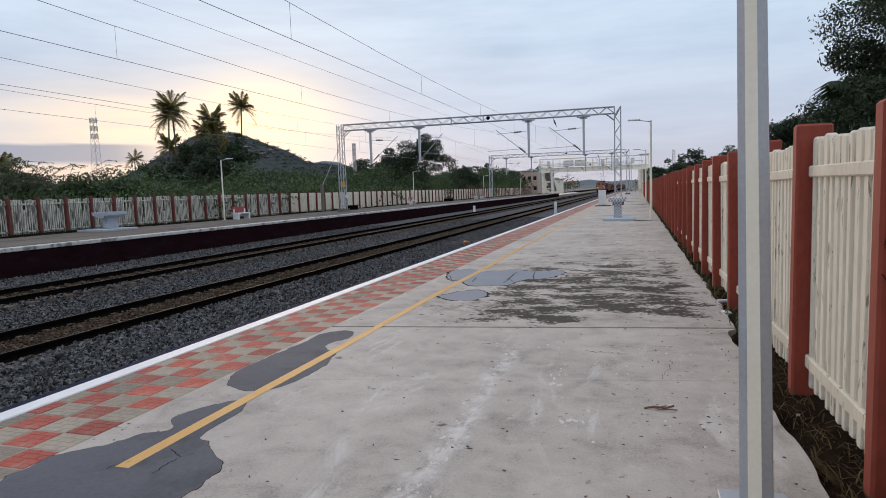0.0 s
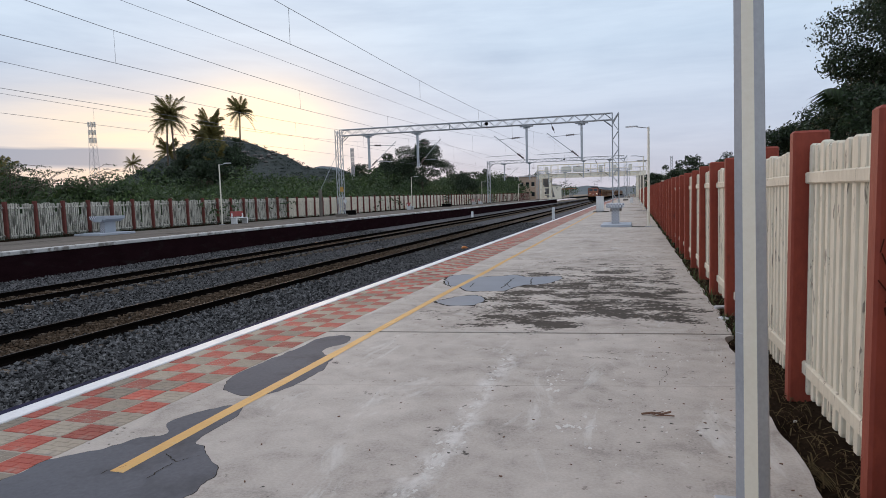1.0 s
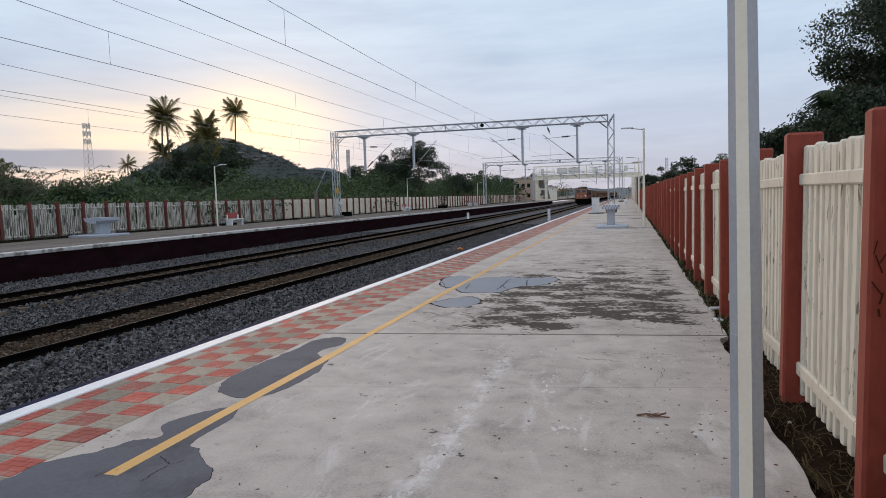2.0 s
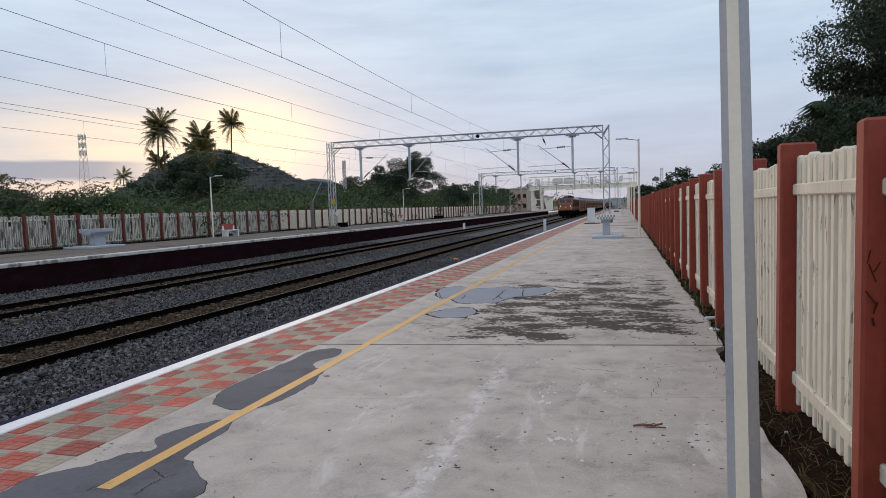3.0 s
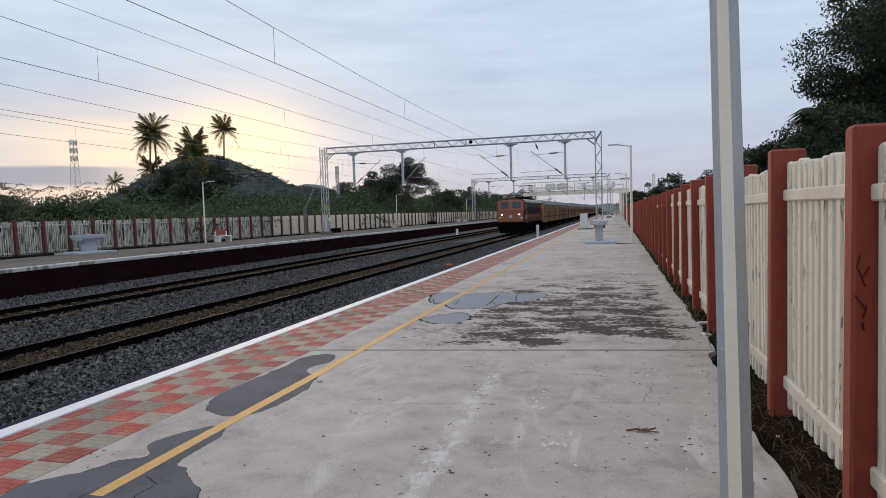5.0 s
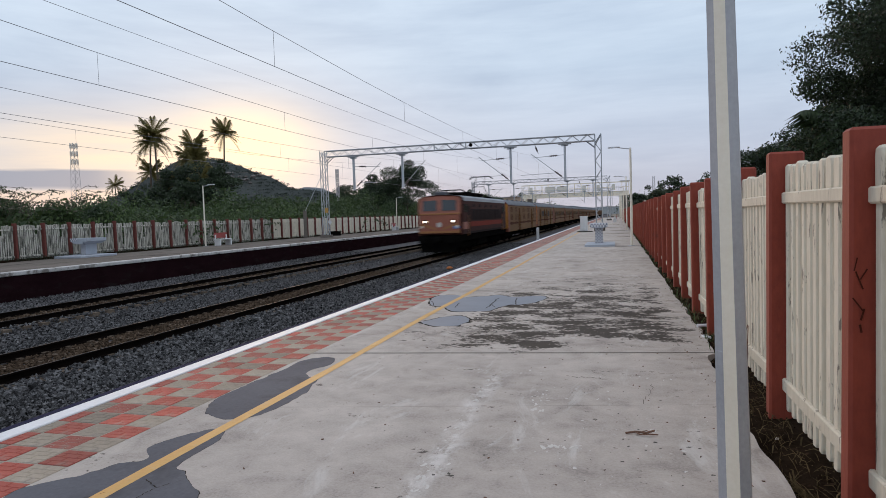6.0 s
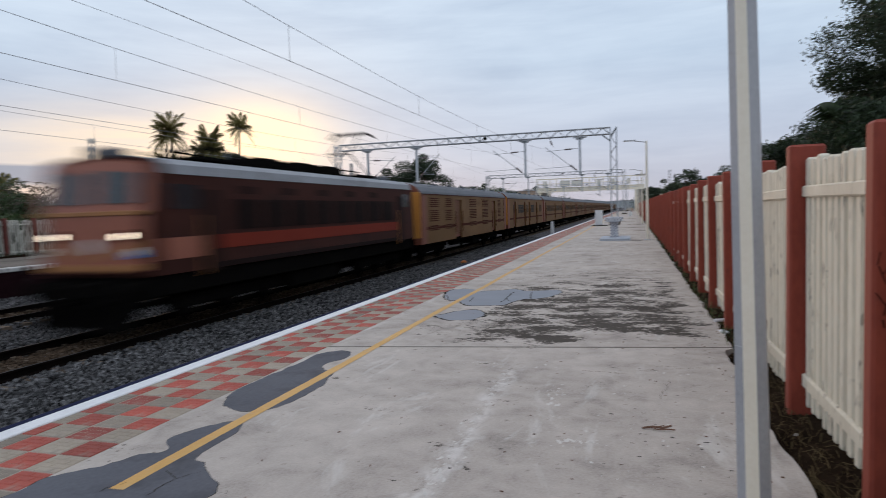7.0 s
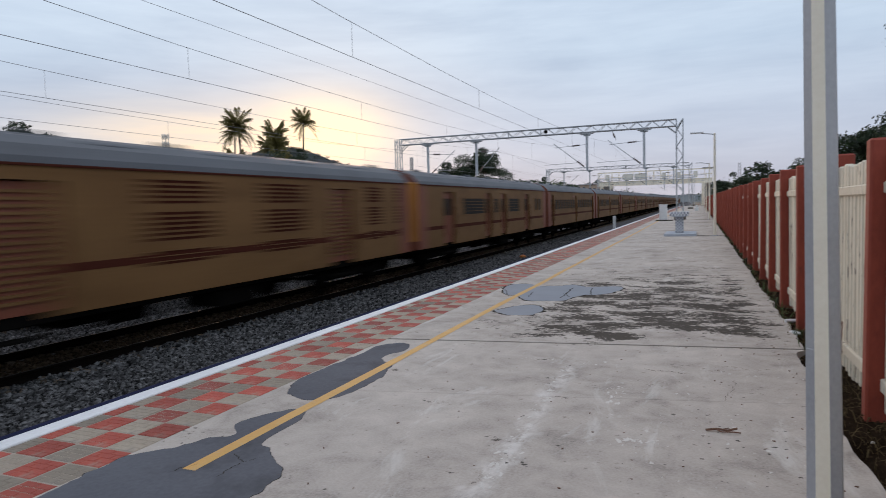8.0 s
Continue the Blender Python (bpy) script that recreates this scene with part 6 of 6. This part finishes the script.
marks = thing("scrawled_marks", "dark scrawled marks on the red fence post", "graffiti")
for x, z, w, h, a in ((1.150, 1.30, 0.008, 0.10, 12), (1.166, 1.22, 0.010, 0.14, -20), (1.185, 1.25, 0.008, 0.09, 30), (1.160, 1.10, 0.010, 0.12, -35), (1.180, 1.05, 0.012, 0.09, 15), (1.172, 0.98, 0.014, 0.06, -10)):
    part("mark", Shape().box(-w / 3, w / 3, -0.003, 0.0, -h / 3, h / 3), M_COACHSTRIPE, marks, at=pose(x, 3.5285, z, 0, a, 0))


def control_box():
    t = thing("equipment_cabinet", "white metal equipment cabinet near the platform edge", "cabinet", pose(-2.65, 53.2, 0))
    part("plinth", Shape().box(-0.55, 0.7, -0.6, 0.5, -0.02, 0.05, 0.01), M_CRACK, t)
    part("body", Shape().box(-0.29, 0.29, -0.25, 0.25, 0.05, 1.22, 0.02), M_WHITE, t)
    part("lid", Shape().box(-0.32, 0.32, -0.28, 0.28, 1.22, 1.29, 0.015), M_WHITE, t)
    part("door", Shape().box(-0.24, 0.24, -0.264, -0.251, 0.12, 1.15, 0.004), M_WHITE, t)


control_box()


def marker_post(x, y, z, h, r):
    s = Shape().prism([(-r, -r * 0.8), (r, -r * 0.8), (r, r * 0.8), (-r, r * 0.8)], -0.1, h - 0.05)
    s.loft([(-r, h - 0.05), (r, h - 0.05), (r * 0.5, h), (-r * 0.5, h)], -r * 0.8, r * 0.8)
    ob = solid("marker_post", s, M_WHITE, "short white-painted trackside marker post in the ballast", "marker post")
    ob.matrix_basis = pose(x, y, z)


marker_post(-7.75, 64.0, -1.05, 1.28, 0.13)
marker_post(-19.4, 77.0, -1.05, 0.75, 0.13)


def stay_post():
    t = thing("anchor_post", "grey concrete anchor post with a stay wire", "post", pose(-28.3, 54.0, 0))
    part("post", Shape().box(-0.13, 0.13, -0.13, 0.13, -0.2, 2.6, 0.02), M_CONC_FAR, t)
    part("stay_wire", Shape().tube((0, 0, 2.5), (1.45, 1.0, 6.0), 0.018, 4), M_GALV, t)


stay_post()
pl = thing("warning_plate", "small yellow warning plate and white diamond on the portal leg", "sign", pose(-26.4, 54.68, 0))
part("plate", Shape().box(-0.17, 0.17, 0.0, 0.015, 2.35, 2.8), M_YELLOW, pl)
part("diamond", Shape().loft([(0.3, 1.75), (0.5, 1.45), (0.3, 1.15), (0.1, 1.45)], 0.0, 0.015), M_WHITE, pl)
for x, y, w in ((-28.6, 61.0, 0.7), (-28.9, 98, 0.8)):
    ob = solid("planter", Shape().prism(blob(0, 0, w, 0.35, 0, y, 0.1, 14), 0, 0.42).prism(blob(0, 0, w + 0.06, 0.4, 0, y, 0.1, 14), 0.36, 0.46), M_BLACK, "low dark concrete planter by the fence", "planter")
    ob.matrix_basis = pose(x, y, 0)


# ---- footbridge and what lies beyond ----
def footbridge():
    t = thing("footbridge", "cream-painted steel footbridge with railings across the tracks", "footbridge", pose(0, 190, 0))
    x0, x1 = -27.4, 3.4
    part("girder", Shape().box(x0, x1, -1.3, -1.1, 6.15, 7.4, 0.03).box(x0, x1, -1.45, -0.95, 7.32, 7.42).box(x0, x1, -1.45, -0.95, 6.12, 6.2), M_BRIDGE, t, "cream plate girder")
    part("girder", Shape().box(x0, x1, 1.1, 1.3, 6.15, 7.4, 0.03), M_BRIDGE, t)
    part("deck", Shape().box(x0, x1, -1.1, 1.1, 7.1, 7.3), M_BRIDGEGREY, t)
    for s in (-1.25, 1.25):
        part("top_rail", Shape().box(x0, x1, s - 0.06, s + 0.06, 9.95, 10.12), M_BRIDGE, t)
        part("mid_rail", Shape().box(x0, x1, s - 0.03, s + 0.03, 8.55, 8.63), M_BRIDGE, t)
        for i in range(17):
            x = x0 + 0.1 + i * (x1 - x0 - 0.2) / 16
            part("railing_post", Shape().box(x - 0.07, x + 0.07, s - 0.07, s + 0.07, 7.4, 9.98), M_BRIDGE, t)
            if i < 16 and s < 0:
                b = Shape()
                for k in range(1, 4):
                    xx = x + k * (x1 - x0 - 0.2) / 64
                    b.box(xx - 0.015, xx + 0.015, s - 0.02, s + 0.02, 7.45, 9.0)
                part("railing_infill", b, M_BRIDGEGREY, t)
    for x, w in ((-24.6, 1.0), (-18.9, 2.9), (-15.6, 2.9), (-9.2, 1.0), (-5.2, 0.9), (-1.0, 0.9)):
        part("board", Shape().box(x - w / 2, x + w / 2, -1.36, -1.33, 7.75, 9.4, 0.01), M_BOARD, t, "pale hoarding board")
    for x in (-26.4, -23.7, 0.9):
        for s in (-1.1, 1.1):
            part("column", Shape().box(x - 0.32, x + 0.32, s - 0.3, s + 0.3, 0, 6.15, 0.03), M_BRIDGE, t)
    part("tie_beam", Shape().box(-26.4, -23.7, -1.2, -0.95, 3.2, 3.6).box(-26.4, -23.7, -1.2, -0.95, 1.2, 1.5), M_BRIDGE, t)
    for xs in ((-26.6, -24.2), (1.2, 3.2)):
        st = Shape()
        for i in range(36):
            st.box(xs[0], xs[1], 1.3 + i * 0.36, 1.66 + i * 0.36, 7.1 - i * 0.19, 7.3 - i * 0.19)
        part("stair_flight", st, M_BRIDGEGREY, t)
    part("stair_roof", Shape().box(0.8, 3.6, -1.5, 3, 10.2, 10.35), M_BRIDGEGREY, t)


footbridge()


def house(name, x0, x1, y0, y1, h, m, label, storeys):
    t = thing(name, label, "building")
    part("wall", Shape().box(x0, x1, y0, y1, -0.4, h, 0.03), m, t)
    part("roof", Shape().box(x0 - 0.4, x1 + 0.4, y0 - 0.4, y1 + 0.4, h, h + 0.25, 0.03), M_BRIDGEGREY, t)
    for k in range(storeys):
        for i in range(3):
            x = x0 + (x1 - x0) * (i + 0.5) / 3
            w = part("window", Shape().box(x - 0.5, x + 0.5, y0 - 0.03, y0 + 0.02, 1.0 + 3.2 * k, 2.3 + 3.2 * k), M_GLASS, t)
            part("sill", Shape().box(x - 0.6, x + 0.6, y0 - 0.12, y0, 0.9 + 3.2 * k, 0.99 + 3.2 * k), M_BOARD, w)


house("house", -35.5, -30.2, 204, 214, 7.2, M_BRICK, "ochre two-storey building beyond the opposite platform", 2)
house("station_building", -31.5, -27.0, 222, 250, 4.6, M_BRIDGE, "cream station building on the opposite platform", 1)
house("house", 3.5, 9.5, 176, 190, 4.4, M_BRIDGE, "low cream building beyond the fence", 1)


def shelter(x, y, label):
    t = thing("platform_shelter", label, "shelter", pose(x, y, 0))
    for a in (-1.6, 1.6):
        for b in (-6, 0, 6):
            part("column", Shape().box(a - 0.1, a + 0.1, b - 0.1, b + 0.1, 0, 3.3), M_GALV, t)
    part("roof", Shape().loft([(-3, 3.5), (0, 3.2), (3, 3.5), (3, 3.62), (0, 3.32), (-3, 3.62)], -8, 8), M_ORANGE if x < -20 else M_BRIDGEGREY, t)


shelter(-26.2, 262, "steel platform shelter with orange roof sheets")
shelter(-1.0, 235, "grey steel platform shelter")


def mast(x, y, h, base, top, label, name):
    s = Shape()
    n = 14
    for i in range(n):
        z0, z1 = h * i / n, h * (i + 1) / n
        a, b = base + (top - base) * i / n, base + (top - base) * (i + 1) / n
        c0 = [(-a, -a), (a, -a), (a, a), (-a, a)]
        c1 = [(-b, -b), (b, -b), (b, b), (-b, b)]
        for k in range(4):
            s.tube((*c0[k], z0), (*c1[k], z1), 0.11 if h > 30 else 0.05, 4)
            s.tube((*c0[k], z0), (*c1[(k + 1) % 4], z1), 0.05 if h > 30 else 0.03, 4)
            s.tube((*c0[(k + 1) % 4], z0), (*c1[k], z1), 0.05 if h > 30 else 0.03, 4)
    t = thing(name, label, "mast", pose(x, y, -0.3))
    part("lattice", s, M_BRIDGEGREY, t)
    for k in range(18 if h > 30 else 0):
        w = k * 1.047
        z = h * (0.95 - 0.09 * (k // 6))
        part("antenna", Shape().box(-0.25, 0.25, -0.15, 0.15, z, z + (2.4 if h > 30 else 0.6)), M_BOARD, t, at=pose(1.6 * top / 1.0 * math.cos(w), 1.6 * top * math.sin(w), 0))
    return t


mast(-251, 248, 42.5, 2.0, 0.95, "pale lattice telecom tower with panel antennas", "telecom_tower")
mast(-46.5, 101, 10.7, 0.22, 0.2, "thin grey lattice mast behind the scrub", "lattice_mast")
mast(10.1, 190, 11.5, 0.4, 0.3, "thin lattice mast beyond the fence", "lattice_mast")


# ---- small things on the platform and in the ballast ----
def twig():
    t = thing("twig", "broken dry twig lying on the concrete", "twig", pose(0.05, 4.62, 0))
    part("stem", Shape().path([(0, 0, 0.012), (0.07, 0.03, 0.016), (0.14, 0.02, 0.014), (0.20, 0.035, 0.03)], 0.008, 5), M_TWIG, t)
    part("side_shoot", Shape().path([(0.06, 0.026, 0.015), (0.10, -0.015, 0.012), (0.17, -0.02, 0.02), (0.22, 0.0, 0.012)], 0.005, 5), M_TWIG, t)
    part("side_shoot", Shape().path([(0.10, 0.025, 0.015), (0.15, 0.055, 0.02)], 0.004, 4), M_TWIG, t)


twig()
rng = random.Random(77)
lit = Shape()
for i in range(170):
    x, y = rng.uniform(-2.4, 0.95), 3.0 + 12 * rng.random() ** 1.5
    if rng.random() < 0.5:
        x = 0.95 - abs(rng.gauss(0, 0.7))
    r = rng.uniform(0.003, 0.009)
    a = rng.uniform(0, 3.1)
    lit.tube((x, y, r * 0.4), (x + 2.2 * r * math.cos(a), y + 2.2 * r * math.sin(a), r * 0.5), r * 0.6, 5, r * 0.4)
tagged(solid("litter_bits", lit, M_TWIG, "scattered dry leaves, grit and bits of bark", "litter"), kind="stuff")


def lump(name, x, y, z, r, m, label, cat):
    s = Shape()
    n = 9
    for j in range(5):
        for i in range(n):
            w, u = 2 * math.pi * i / n, math.pi * (j + 0.5) / 5
            k = r * (1 + 0.3 * noise.noise(Vector((math.cos(w) * 2, math.sin(w) * 2, j + x))))
            s.v.append((k * math.sin(u) * math.cos(w) * 1.3, k * math.sin(u) * math.sin(w), k * 0.7 * (1 + math.cos(u))))
    for j in range(4):
        for i in range(n):
            s.f.append((j * n + i, j * n + (i + 1) % n, (j + 1) * n + (i + 1) % n, (j + 1) * n + i))
    s.f += [tuple(range(n)), tuple(range(4 * n, 5 * n))]
    ob = solid(name, s, m, label, cat, smooth=True)
    ob.matrix_basis = pose(x, y, z)


lump("plastic_bag", -8.35, 31.3, -1.12, 0.13, M_ORANGE, "crumpled orange plastic bag on the ballast", "bag")
lump("stone", 1.06, 8.42, -0.06, 0.055, M_TILEW, "pale loose stone at the platform edge", "stone")
lump("stone", 1.10, 9.3, -0.05, 0.04, M_MORTAR, "grey loose stone at the platform edge", "stone")
lump("stone", 1.02, 12.6, -0.08, 0.05, M_MORTAR, "grey loose stone at the platform edge", "stone")
solid("pipe_stub", Shape().tube((1.02, 8.95, 0.04), (1.20, 9.02, 0.04), 0.022, 8).tube((1.20, 9.02, 0.04), (1.20, 9.02, -0.15), 0.022, 8), M_TILEW, "short white plastic pipe by the fence", "pipe")


# ---- fences, tiles and slabs: many pieces ----
slabs(P1)
edge_tiles(P1)
stones("ballast_stones", "loose grey crushed stones on the track bed", M_STONE, [(-9.95, -4.86, 2, 14, 480), (-9.95, -4.86, 14, 30, 230), (-9.95, -4.86, 30, 60, 70), (-16.3, -12.2, 6, 30, 200), (-16.3, -12.2, 30, 60, 50), (-22.4, -18.4, 12, 50, 90)], (0.018, 0.044))
stones("shoulder_stones", "dark stones heaped along the rails", M_STONE, [(-10.27, -9.6, 3, 30, 230), (-12.75, -12.13, 4, 30, 200), (-16.38, -15.8, 8, 40, 90), (-18.9, -18.22, 8, 40, 90), (-10.27, -9.6, 30, 60, 70)], (0.024, 0.05), 0.035)
stones("track_stones", "brown dusty stones between the rails", M_STONE_BROWN, [(-11.95, -10.45, 4, 30, 260), (-11.95, -10.45, 30, 60, 60), (-18.1, -16.5, 8, 40, 120)], (0.022, 0.048), 0.03)
fence("fence_1", "cream slatted concrete fence with red oxide posts", FENCE_R, 3.595 - 6 * PITCH, PITCH, 90, 1.0, 40.0, M_CREAM, M_REDPOST, False)
fence("fence_2", "weathered cream slatted fence with faded red posts", FENCE_L, 25.9 - 24 * PITCH_L, PITCH_L, 122, 900.0, 901.0, M_CREAM_FAR, M_REDPOST_FAR, True, 50.0)
motions()
